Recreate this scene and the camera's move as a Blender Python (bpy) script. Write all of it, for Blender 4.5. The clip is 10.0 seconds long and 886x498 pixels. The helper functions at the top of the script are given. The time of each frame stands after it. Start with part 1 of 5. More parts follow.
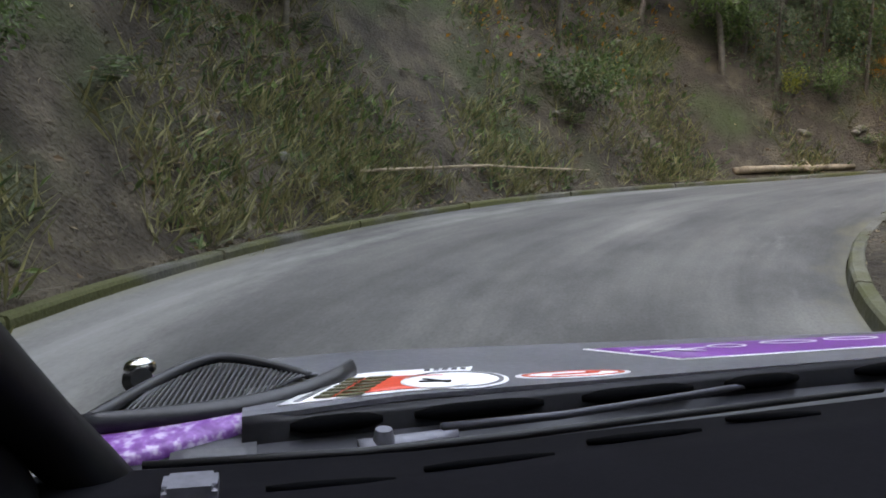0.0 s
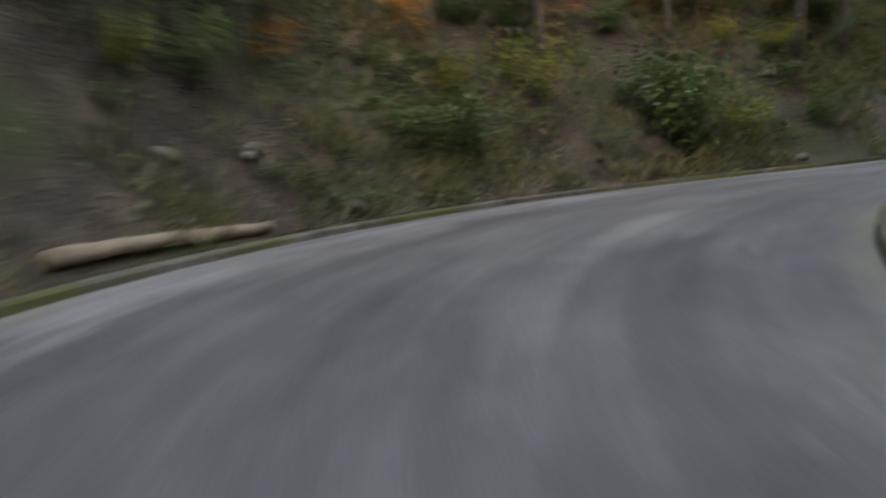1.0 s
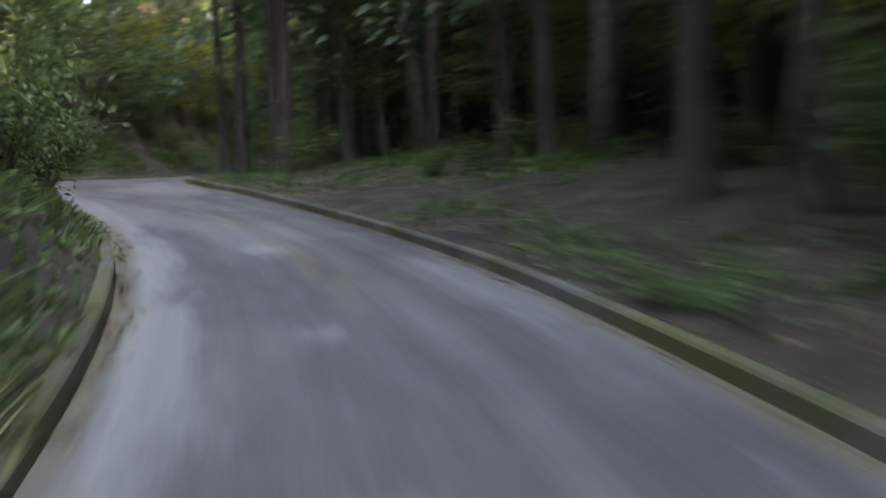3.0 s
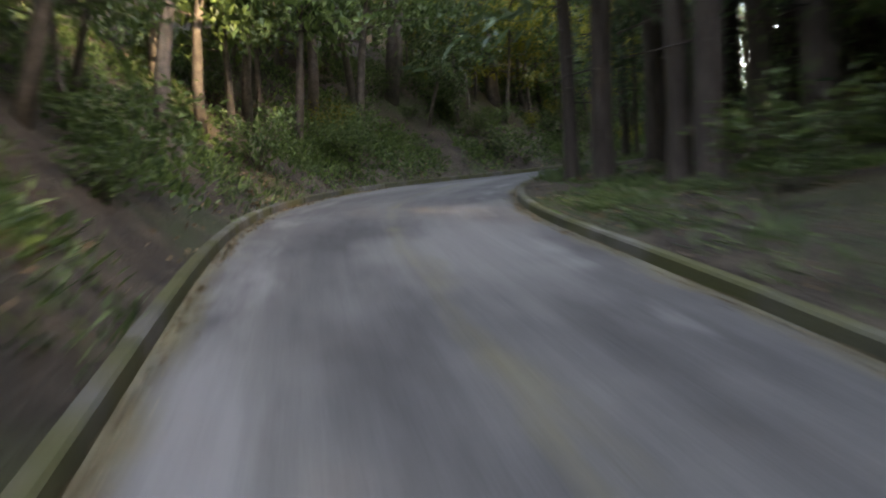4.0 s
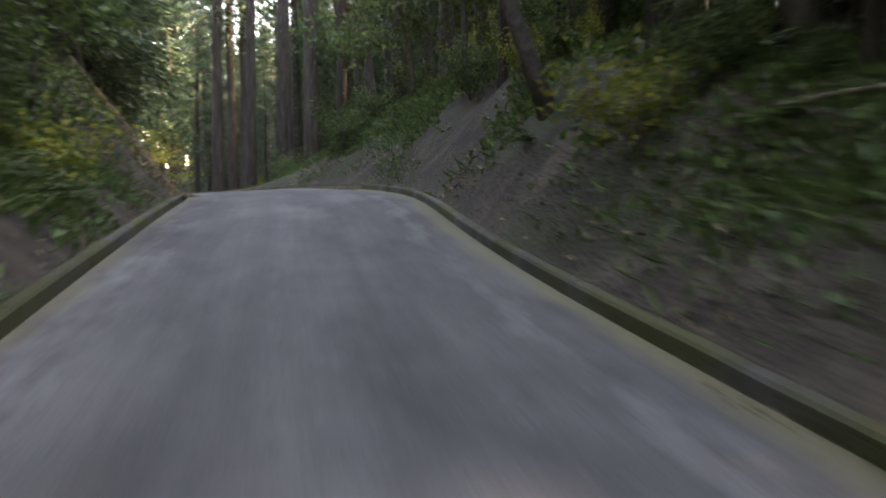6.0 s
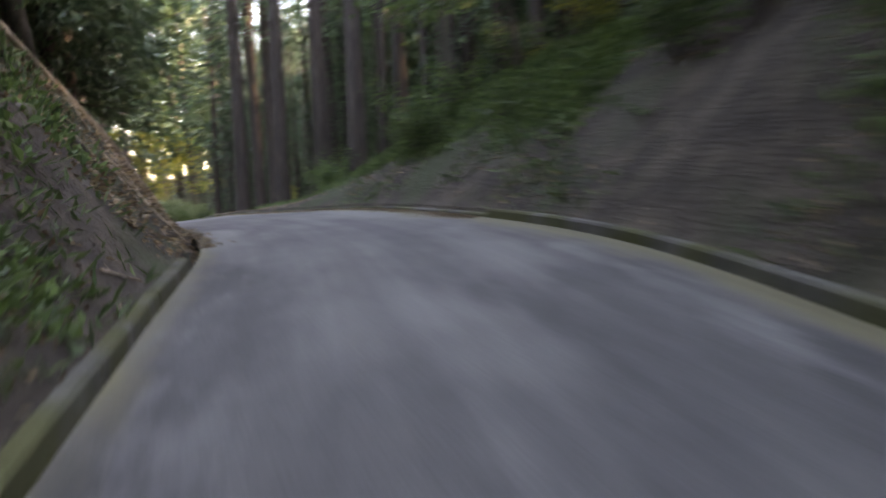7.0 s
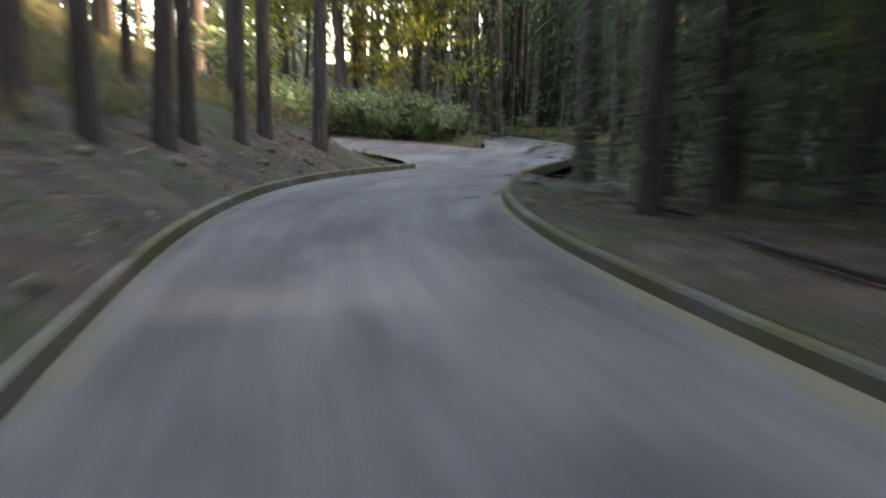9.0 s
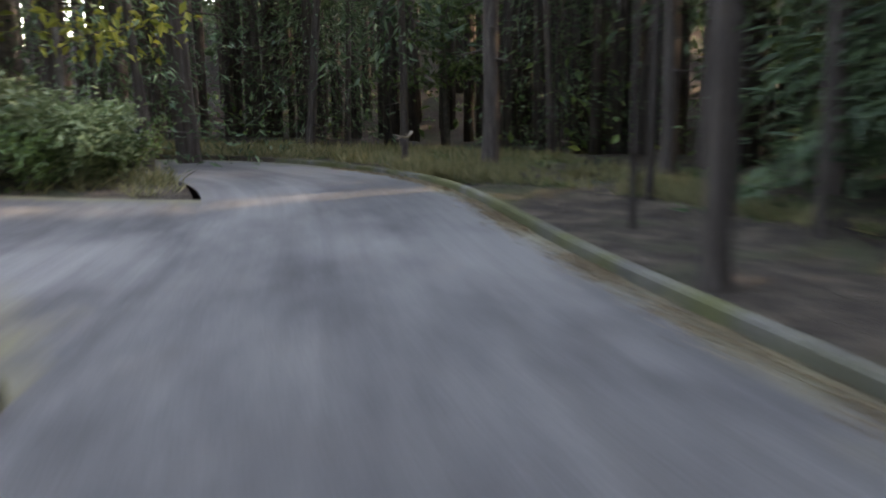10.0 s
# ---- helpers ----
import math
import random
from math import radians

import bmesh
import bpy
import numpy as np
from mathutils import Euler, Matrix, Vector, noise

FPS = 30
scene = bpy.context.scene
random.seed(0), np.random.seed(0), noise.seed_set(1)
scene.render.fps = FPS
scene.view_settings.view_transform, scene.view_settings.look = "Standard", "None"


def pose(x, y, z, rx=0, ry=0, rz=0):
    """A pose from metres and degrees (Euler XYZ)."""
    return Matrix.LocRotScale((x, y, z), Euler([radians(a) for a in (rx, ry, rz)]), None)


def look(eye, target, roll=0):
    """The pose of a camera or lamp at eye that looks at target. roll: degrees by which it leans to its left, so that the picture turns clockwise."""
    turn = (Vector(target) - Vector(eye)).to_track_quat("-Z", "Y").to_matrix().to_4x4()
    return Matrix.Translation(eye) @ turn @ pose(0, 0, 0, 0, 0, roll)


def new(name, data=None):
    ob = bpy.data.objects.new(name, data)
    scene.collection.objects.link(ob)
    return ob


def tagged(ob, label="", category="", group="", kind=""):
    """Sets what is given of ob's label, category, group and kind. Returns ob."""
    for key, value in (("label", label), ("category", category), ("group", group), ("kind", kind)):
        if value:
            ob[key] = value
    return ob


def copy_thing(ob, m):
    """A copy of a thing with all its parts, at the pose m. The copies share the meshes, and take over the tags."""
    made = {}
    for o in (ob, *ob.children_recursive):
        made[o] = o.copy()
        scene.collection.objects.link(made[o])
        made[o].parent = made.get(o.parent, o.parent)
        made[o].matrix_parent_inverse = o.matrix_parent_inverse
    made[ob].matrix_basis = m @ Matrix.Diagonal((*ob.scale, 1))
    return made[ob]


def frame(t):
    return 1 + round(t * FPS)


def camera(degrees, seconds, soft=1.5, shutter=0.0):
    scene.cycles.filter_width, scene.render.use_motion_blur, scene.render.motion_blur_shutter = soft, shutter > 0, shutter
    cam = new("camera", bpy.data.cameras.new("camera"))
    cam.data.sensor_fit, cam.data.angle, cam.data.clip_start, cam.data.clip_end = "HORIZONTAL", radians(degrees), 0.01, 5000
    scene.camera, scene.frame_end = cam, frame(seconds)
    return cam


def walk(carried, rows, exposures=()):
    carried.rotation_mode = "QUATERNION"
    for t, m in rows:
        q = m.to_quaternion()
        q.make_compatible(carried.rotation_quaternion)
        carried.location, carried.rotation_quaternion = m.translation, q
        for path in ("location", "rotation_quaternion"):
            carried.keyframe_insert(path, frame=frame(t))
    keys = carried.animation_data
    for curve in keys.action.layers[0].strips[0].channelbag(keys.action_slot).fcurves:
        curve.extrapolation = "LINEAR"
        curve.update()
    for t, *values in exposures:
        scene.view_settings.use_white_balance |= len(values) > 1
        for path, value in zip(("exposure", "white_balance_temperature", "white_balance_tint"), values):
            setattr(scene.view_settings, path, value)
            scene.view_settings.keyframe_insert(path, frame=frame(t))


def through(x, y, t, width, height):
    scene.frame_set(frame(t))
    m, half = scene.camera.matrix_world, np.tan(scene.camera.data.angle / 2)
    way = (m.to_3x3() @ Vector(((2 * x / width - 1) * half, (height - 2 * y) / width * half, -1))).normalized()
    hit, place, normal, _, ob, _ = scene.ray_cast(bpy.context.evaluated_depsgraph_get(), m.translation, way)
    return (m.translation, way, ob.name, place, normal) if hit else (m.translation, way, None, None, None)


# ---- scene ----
# PLAN
FOV = 58.49
# seconds, place, then pitch, roll and yaw
ROWS = [
    (0.00, -0.136, 0.001, 1.201, -3.17, -4.45, -17.08),
    (0.10, 0.010, 1.066, 1.316, -2.69, -3.86, -24.13),
    (0.25, 0.464, 2.603, 1.501, -2.10, -2.76, -33.87),
    (0.50, 1.753, 4.982, 1.846, -1.50, -1.17, -49.29),
    (0.75, 3.548, 7.052, 2.214, -0.94, -0.90, -64.93),
    (1.00, 5.244, 8.529, 2.485, -0.60, -1.27, -71.82),
    (1.25, 7.292, 9.602, 2.905, -0.23, -1.48, -85.26),
    (1.50, 9.259, 10.148, 3.241, 0.24, -1.72, -99.47),
    (1.75, 11.758, 10.426, 3.663, 0.15, -0.54, -119.86),
    (2.00, 14.306, 9.990, 4.058, -0.19, 1.34, -137.47),
    (2.25, 16.603, 8.646, 4.501, -0.71, 2.83, -146.21),
    (2.50, 18.671, 6.777, 4.903, -0.99, 2.95, -147.26),
    (2.75, 20.869, 4.527, 5.391, -0.35, 2.34, -144.92),
    (3.00, 22.999, 2.432, 5.811, -0.81, 1.95, -139.92),
    (3.25, 25.205, 0.564, 6.227, -1.18, 2.06, -133.27),
    (3.50, 27.498, -0.966, 6.622, -1.26, 2.41, -125.68),
    (3.75, 29.869, -2.126, 6.989, -1.65, 2.71, -119.27),
    (4.00, 32.158, -2.907, 7.314, -1.91, 2.78, -118.67),
    (4.25, 35.102, -3.962, 7.697, -2.54, 2.12, -120.27),
    (4.50, 38.441, -5.271, 8.153, -3.36, 1.36, -126.23),
    (4.75, 41.693, -6.746, 8.556, -3.58, 1.44, -135.92),
    (5.00, 44.766, -8.597, 8.905, -3.53, 1.43, -147.08),
    (5.25, 47.496, -11.129, 9.312, -3.64, 1.76, -158.03),
    (5.50, 49.358, -13.739, 9.597, -3.92, 1.65, -163.14),
    (5.75, 50.575, -16.049, 9.842, -3.91, 0.88, -166.70),
    (6.00, 51.451, -17.877, 10.003, -3.82, 0.40, -168.79),
    (6.25, 52.204, -19.408, 10.158, -3.81, 0.64, -170.32),
    (6.50, 52.958, -20.829, 10.299, -3.92, 1.60, -171.08),
    (6.75, 53.803, -22.349, 10.456, -4.04, 2.85, -170.52),
    (7.00, 54.800, -24.184, 10.574, -4.35, 3.12, -167.36),
    (7.25, 55.966, -26.635, 10.839, -4.44, 1.18, -163.49),
    (7.50, 57.167, -29.347, 11.051, -4.98, -0.35, -157.45),
    (7.75, 58.354, -32.053, 11.204, -6.01, -0.90, -152.63),
    (8.00, 59.908, -34.939, 11.272, -7.02, -1.10, -151.68),
    (8.25, 62.183, -38.162, 11.350, -8.64, -0.90, -149.55),
    (8.50, 65.038, -41.636, 11.252, -9.83, -1.33, -147.64),
    (8.75, 68.075, -45.337, 11.178, -9.73, -1.98, -149.96),
    (9.00, 71.114, -49.118, 11.039, -11.45, -1.59, -152.65),
    (9.25, 73.990, -52.890, 10.805, -11.87, -1.94, -156.39),
    (9.50, 76.401, -56.700, 10.672, -10.72, -1.10, -167.35),
    (9.75, 78.120, -60.900, 10.545, -11.10, -0.10, -175.90),
    (10.00, 79.115, -63.874, 10.430, -10.80, 0.49, -178.37),
]
# the road's plan every 4 m along it: curvature, grade, crossfall, half width
ROAD_START, ROAD_STEP = -8.0, 4.0
TURN = [
    -0.12570, -0.12216, -0.12688, -0.09428, -0.08091, -0.10080, -0.12218, -0.09535, -0.03118, 0.00379, 0.02001, 0.03498,
    0.03310, 0.01217, -0.00626, -0.03455, -0.06623, -0.05823, -0.03181, -0.01032, -0.00412, -0.00300, 0.01735, 0.02894,
    0.02166, 0.01107, -0.00128, 0.00113, -0.00027, -0.00834, -0.03542, -0.04635, -0.03419, -0.00840, 0.00725, 0.02460,
    0.09500, 0.10000, 0.08000, 0.06000, 0.04000, 0.02000,
]
GRADE = [
    0.0715, 0.0820, 0.1024, 0.1205, 0.1408, 0.1663, 0.1742, 0.1652, 0.1491, 0.1539, 0.1407, 0.1400,
    0.1346, 0.1303, 0.1169, 0.1106, 0.1058, 0.0960, 0.0869, 0.0911, 0.0861, 0.0846, 0.0629, 0.0303,
    0.0138, -0.0156, -0.0192, -0.0189, -0.0416, -0.0480, -0.0275, -0.0287, -0.0405, -0.0450, -0.0150, -0.0010,
    -0.0080, -0.0120, -0.0120, -0.0120, -0.0120, -0.0120,
]
CROSSFALL = [
    -0.0453, -0.0612, -0.0712, -0.0516, -0.0385, -0.0372, -0.0360, 0.0012, 0.0167, 0.0029, -0.0011, 0.0066,
    0.0115, 0.0010, -0.0170, -0.0101, -0.0078, -0.0019, -0.0155, -0.0304, -0.0161, -0.0238, -0.0455, -0.0442,
    -0.0409, -0.0430, -0.0545, -0.0614, -0.0579, -0.0635, -0.0618, -0.0489, -0.0564, -0.0742, -0.0626, -0.0484,
    0.0000, 0.0000, 0.0000, 0.0000, 0.0000, 0.0000,
]
HALF_WIDTH = [
    2.082, 2.140, 2.216, 2.319, 2.439, 2.535, 2.533, 2.345, 2.040, 1.663, 1.484, 1.486,
    1.564, 1.705, 1.801, 1.878, 1.962, 2.019, 1.907, 1.785, 1.750, 1.814, 1.917, 1.822,
    1.871, 1.885, 1.793, 1.755, 1.755, 1.758, 1.808, 1.858, 1.873, 1.835, 1.803, 1.837,
    1.893, 1.945, 1.975, 1.993, 2.003, 2.008,
]
# END PLAN
S_FROM, S_TO = -8.0, 152.0
# the side road's ends and the bush between the roads: start, then end or extent
SPUR = (80.0, -73.2, 8.92, 110.0, -74.6, 9.9)
BUSH = (84.9, -77.9, 7.2, 3.5)
# the car, set from the camera's first pose: road below it, pitch, roll, yaw
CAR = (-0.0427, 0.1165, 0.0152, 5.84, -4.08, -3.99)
# single trees: along the road, across it (right positive), trunk radius
TREES = [(13.5, 3.3, 0.07), (28.0, 4.6, 0.16), (28.7, 3.7, 0.11), (31.2, 3.9, 0.17), (30.0, 5.4, 0.13), (33.5, 5.0, 0.12), (26.2, 4.2, 0.12), (24.5, 5.2, 0.15), (36, 3.8, 0.09), (37.5, 3.9, 0.18), (42, 5.5, 0.14),
         (51.6, 4.2, 0.19), (53, 4.2, 0.17), (55.3, 3.4, 0.19), (56, 2.9, 0.13), (58.5, 4.4, 0.2), (62, 4.0, 0.1), (62.5, 3.4, 0.05), (63.6, 2.8, 0.09), (66, 3.5, 0.06), (67.5, 4.6, 0.08), (73.5, 5.4, 0.1), (76, 5.2, 0.12), (81.5, 4.1, 0.1)]
TREES += [(95, 5.2, 0.2), (98, 5.0, 0.28), (101, 4.9, 0.2), (103, 4.0, 0.25), (106, 3.2, 0.28), (108.5, 4.5, 0.25), (110, 5.5, 0.3), (112.5, 3.2, 0.14), (120.5, 3.1, 0.21), (124.2, 2.65, 0.055),
          (127.3, 3.1, 0.12), (130.5, 3.7, 0.05), (129.3, 5.5, 0.07), (131, 5.4, 0.07), (132.5, 5.0, 0.07), (136, 4.2, 0.17), (139, 5.0, 0.11)]
TREES += [(111, -3.9, 0.1), (112.5, -4.2, 0.09), (113.5, -5.8, 0.18), (114.3, -4.4, 0.1), (115, -3.8, 0.17), (115.3, -5.0, 0.18), (116.5, -3.5, 0.17), (117.5, -3.6, 0.15), (119, -3.4, 0.12),
          (120.3, -3.6, 0.15), (121.7, -3.0, 0.16), (122.3, -5.5, 0.2)]

cam = camera(FOV, 10.0, soft=1.8, shutter=0.8)
START = ROWS[0][1:]   # held still at first so motion blur doesn't smear the car
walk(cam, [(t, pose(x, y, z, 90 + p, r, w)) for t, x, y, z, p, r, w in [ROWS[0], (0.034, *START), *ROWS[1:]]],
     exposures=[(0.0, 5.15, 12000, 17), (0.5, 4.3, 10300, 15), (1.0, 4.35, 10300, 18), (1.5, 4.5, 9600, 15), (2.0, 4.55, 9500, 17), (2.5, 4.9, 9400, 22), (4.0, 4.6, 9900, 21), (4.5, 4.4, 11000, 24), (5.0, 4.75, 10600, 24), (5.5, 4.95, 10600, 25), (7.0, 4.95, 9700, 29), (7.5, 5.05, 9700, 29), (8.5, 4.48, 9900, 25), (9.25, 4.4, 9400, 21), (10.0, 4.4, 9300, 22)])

# ---- light ----
SUN_ELEVATION, SUN_TURN = radians(30), radians(250)   # turn: compass-like, clockwise from +y
world = bpy.data.worlds.new("sky")
scene.world = world
world.use_nodes = True
wn = world.node_tree.nodes
sky = wn.new("ShaderNodeTexSky")
sky.sky_type, sky.sun_disc = "NISHITA", False
sky.sun_elevation, sky.sun_rotation = SUN_ELEVATION, SUN_TURN
world.node_tree.links.new(sky.outputs[0], wn["Background"].inputs["Color"])
wn["Background"].inputs["Strength"].default_value = 0.15
sun = new("sun", bpy.data.lights.new("sun", "SUN"))
sun.data.energy, sun.data.angle, sun.data.color = 2.0, radians(1.5), (1.0, 0.88, 0.70)
sun_from = Vector((math.sin(SUN_TURN) * math.cos(SUN_ELEVATION), math.cos(SUN_TURN) * math.cos(SUN_ELEVATION), math.sin(SUN_ELEVATION)))
sun.matrix_basis = look(sun_from * 60, (0, 0, 0))

# ---- the road's line ----
def spline(knots, step, start, at):
    """A natural cubic spline through evenly spaced knots."""
    n, a, b = len(knots), np.eye(len(knots)), np.zeros((len(knots), len(knots)))
    for i in range(1, n - 1):
        a[i, i - 1:i + 2] = (1, 4, 1)
        b[i, i - 1:i + 2] = np.array((6, -12, 6)) / step ** 2
    m = np.linalg.solve(a, b @ np.array(knots))
    k = np.array(knots)
    q = (at - start) / step
    i = np.clip(q.astype(int), 0, n - 2)
    v = q - i
    u = 1 - v
    return u * k[i] + v * k[i + 1] + ((u ** 3 - u) * m[i] + (v ** 3 - v) * m[i + 1]) * step ** 2 / 6


S = np.arange(ROAD_START, ROAD_START + ROAD_STEP * (len(TURN) - 1), 0.5)
heading = np.cumsum(spline(TURN, ROAD_STEP, ROAD_START, S)) * 0.5
first = int(-ROAD_START / 0.5)
heading -= heading[first]
RX, RY = np.cumsum(-np.sin(heading)) * 0.5, np.cumsum(np.cos(heading)) * 0.5
RZ = np.cumsum(spline(GRADE, ROAD_STEP, ROAD_START, S)) * 0.5
RX, RY, RZ = RX - RX[first], RY - RY[first], RZ - RZ[first]
FALL = spline(CROSSFALL, ROAD_STEP, ROAD_START, S)
HALF = spline(HALF_WIDTH, ROAD_STEP, ROAD_START, S)
KEEP = (S >= S_FROM) & (S <= S_TO)
S, heading, RX, RY, RZ, FALL, HALF = (a[KEEP] for a in (S, heading, RX, RY, RZ, FALL, HALF))

# ---- materials ----
def material(name, stops, scale=4.0, detail=6.0, rough=0.9, bump=0.3, stretch=(1, 1, 1), fine=40.0, uv=False, random_tint=0.0,
             second=None, second_scale=0.7, second_edge=(0.45, 0.6), bump_distance=0.02):
    """Noise-coloured surface: stops on a ramp, a second colour in large patches, fine grain in colour and relief."""
    m = bpy.data.materials.new(name)
    m.use_nodes = True
    nt = m.node_tree
    n, link = nt.nodes, nt.links.new
    b = n["Principled BSDF"]
    b.inputs["Roughness"].default_value = rough
    b.inputs["Specular IOR Level"].default_value = 0.25
    co = n.new("ShaderNodeTexCoord")
    mp = n.new("ShaderNodeMapping")
    mp.inputs["Scale"].default_value = stretch
    link(co.outputs["UV" if uv else "Object"], mp.inputs[0])
    a = n.new("ShaderNodeTexNoise")
    a.inputs["Scale"].default_value, a.inputs["Detail"].default_value, a.inputs["Roughness"].default_value = scale, detail, 0.65
    link(mp.outputs[0], a.inputs["Vector"])
    ramp = n.new("ShaderNodeValToRGB")
    el = ramp.color_ramp.elements
    el[0].position, el[0].color = stops[0][0], (*stops[0][1], 1)
    el[1].position, el[1].color = stops[-1][0], (*stops[-1][1], 1)
    for p, c in stops[1:-1]:
        e = el.new(p)
        e.color = (*c, 1)
    link(a.outputs[0], ramp.inputs[0])
    colour = ramp.outputs[0]
    f = n.new("ShaderNodeTexNoise")
    f.inputs["Scale"].default_value, f.inputs["Detail"].default_value = fine, 4
    link(mp.outputs[0], f.inputs["Vector"])
    if second:
        g = n.new("ShaderNodeTexNoise")
        g.inputs["Scale"].default_value, g.inputs["Detail"].default_value = second_scale, 5
        link(mp.outputs[0], g.inputs["Vector"])
        r2 = n.new("ShaderNodeMapRange")
        r2.inputs["From Min"].default_value, r2.inputs["From Max"].default_value = second_edge
        link(g.outputs[0], r2.inputs["Value"])
        mx = n.new("ShaderNodeMix")
        mx.data_type = "RGBA"
        link(r2.outputs[0], mx.inputs["Factor"])
        link(colour, mx.inputs["A"])
        mx.inputs["B"].default_value = (*second, 1)
        colour = mx.outputs["Result"]
    grain = n.new("ShaderNodeMix")
    grain.data_type, grain.blend_type = "RGBA", "OVERLAY"
    grain.inputs["Factor"].default_value = 0.35
    link(colour, grain.inputs["A"])
    link(f.outputs[0], grain.inputs["B"])
    colour = grain.outputs["Result"]
    if random_tint:
        ob = n.new("ShaderNodeObjectInfo")
        hs = n.new("ShaderNodeHueSaturation")
        r3 = n.new("ShaderNodeMapRange")
        r3.inputs["To Min"].default_value, r3.inputs["To Max"].default_value = 1 - random_tint, 1 + random_tint
        link(ob.outputs["Random"], r3.inputs["Value"])
        link(r3.outputs[0], hs.inputs["Value"])
        link(colour, hs.inputs["Color"])
        colour = hs.outputs[0]
    link(colour, b.inputs["Base Color"])
    if bump:
        bp = n.new("ShaderNodeBump")
        bp.inputs["Strength"].default_value, bp.inputs["Distance"].default_value = bump, bump_distance
        ad = n.new("ShaderNodeMath")
        link(a.outputs[0], ad.inputs[0])
        link(f.outputs[0], ad.inputs[1])
        link(ad.outputs[0], bp.inputs["Height"])
        link(bp.outputs[0], b.inputs["Normal"])
    return m


def leaf_material(name, dark, light, through=0.35, spread=0.25):
    """Leaves that differ one by one, and let some light through."""
    m = bpy.data.materials.new(name)
    m.use_nodes = True
    nt = m.node_tree
    n, link = nt.nodes, nt.links.new
    b = n["Principled BSDF"]
    b.inputs["Roughness"].default_value, b.inputs["Specular IOR Level"].default_value = 0.5, 0.3
    geo, ob = n.new("ShaderNodeNewGeometry"), n.new("ShaderNodeObjectInfo")
    mx = n.new("ShaderNodeMix")
    mx.data_type = "RGBA"
    mx.inputs["A"].default_value, mx.inputs["B"].default_value = (*dark, 1), (*light, 1)
    link(geo.outputs["Random Per Island"], mx.inputs["Factor"])
    hs = n.new("ShaderNodeHueSaturation")
    r = n.new("ShaderNodeMapRange")
    r.inputs["To Min"].default_value, r.inputs["To Max"].default_value = 1 - spread, 1 + spread
    link(ob.outputs["Random"], r.inputs["Value"])
    link(r.outputs[0], hs.inputs["Value"])
    link(mx.outputs["Result"], hs.inputs["Color"])
    link(hs.outputs[0], b.inputs["Base Color"])
    tr = n.new("ShaderNodeBsdfTranslucent")
    link(hs.outputs[0], tr.inputs["Color"])
    ms = n.new("ShaderNodeMixShader")
    ms.inputs[0].default_value = through
    link(b.outputs[0], ms.inputs[1])
    link(tr.outputs[0], ms.inputs[2])
    link(ms.outputs[0], n["Material Output"].inputs["Surface"])
    return m


SOIL = material("forest_soil", [(0.3, (0.009, 0.0065, 0.0045)), (0.5, (0.026, 0.018, 0.0115)), (0.72, (0.058, 0.041, 0.027))], scale=2.2, fine=30,
                bump=0.9, bump_distance=0.06, second=(0.024, 0.031, 0.012), second_scale=0.35, second_edge=(0.5, 0.68))
BANK = material("bank_earth", [(0.3, (0.014, 0.0105, 0.007)), (0.5, (0.044, 0.034, 0.0235)), (0.74, (0.105, 0.084, 0.060))], scale=1.6, fine=22,
                bump=1.0, bump_distance=0.08, second=(0.032, 0.042, 0.015), second_scale=0.5, second_edge=(0.5, 0.66))
BARK = material("cedar_bark", [(0.3, (0.020, 0.016, 0.013)), (0.6, (0.070, 0.057, 0.048)), (0.8, (0.145, 0.125, 0.108))], scale=7, fine=60, stretch=(3, 3, 0.25),
                bump=0.8, random_tint=0.25)
GREYBARK = material("grey_bark", [(0.3, (0.035, 0.030, 0.024)), (0.7, (0.13, 0.115, 0.095))], scale=6, fine=40, bump=0.5, random_tint=0.2)
STONE = material("mossy_stone", [(0.3, (0.055, 0.050, 0.043)), (0.7, (0.19, 0.175, 0.15))], scale=3, bump=0.6, second=(0.045, 0.0562, 0.015), second_scale=1.5, random_tint=0.2)
KERB = material("mossy_kerb_concrete", [(0.3, (0.038, 0.037, 0.029)), (0.7, (0.125, 0.12, 0.102))], scale=3, bump=0.5, second=(0.060, 0.062, 0.024), second_scale=1.2,
                second_edge=(0.40, 0.56), random_tint=0.2)
DEADWOOD = material("dead_wood", [(0.3, (0.10, 0.075, 0.05)), (0.7, (0.34, 0.27, 0.19))], scale=5, stretch=(1, 1, 1), bump=0.5, random_tint=0.3)
NEEDLES = leaf_material("cedar_needles", (0.028, 0.056, 0.028), (0.085, 0.135, 0.064), 0.28)
BROAD = leaf_material("broad_leaves", (0.032, 0.066, 0.022), (0.11, 0.172, 0.05), 0.32)
YELLOW = leaf_material("yellow_green_leaves", (0.09, 0.12, 0.02), (0.30, 0.28, 0.05), 0.45)
FERN = leaf_material("fern_fronds", (0.03, 0.06, 0.022), (0.11, 0.16, 0.055), 0.25)
PALE_LEAVES = leaf_material("pale_bamboo_leaves", (0.05, 0.085, 0.03), (0.21, 0.25, 0.12), 0.3)
# orange of low sun on leaves, put into the leaf colour
ORANGE_SUNLIT = leaf_material("autumn_leaves", (0.28, 0.12, 0.02), (0.62, 0.28, 0.05), 0.5)
GRASS = leaf_material("dry_grass", (0.07, 0.075, 0.032), (0.22, 0.195, 0.09), 0.3)
LITTER = leaf_material("fallen_leaves", (0.07, 0.0396, 0.0188), (0.294, 0.216, 0.12), 0.15)


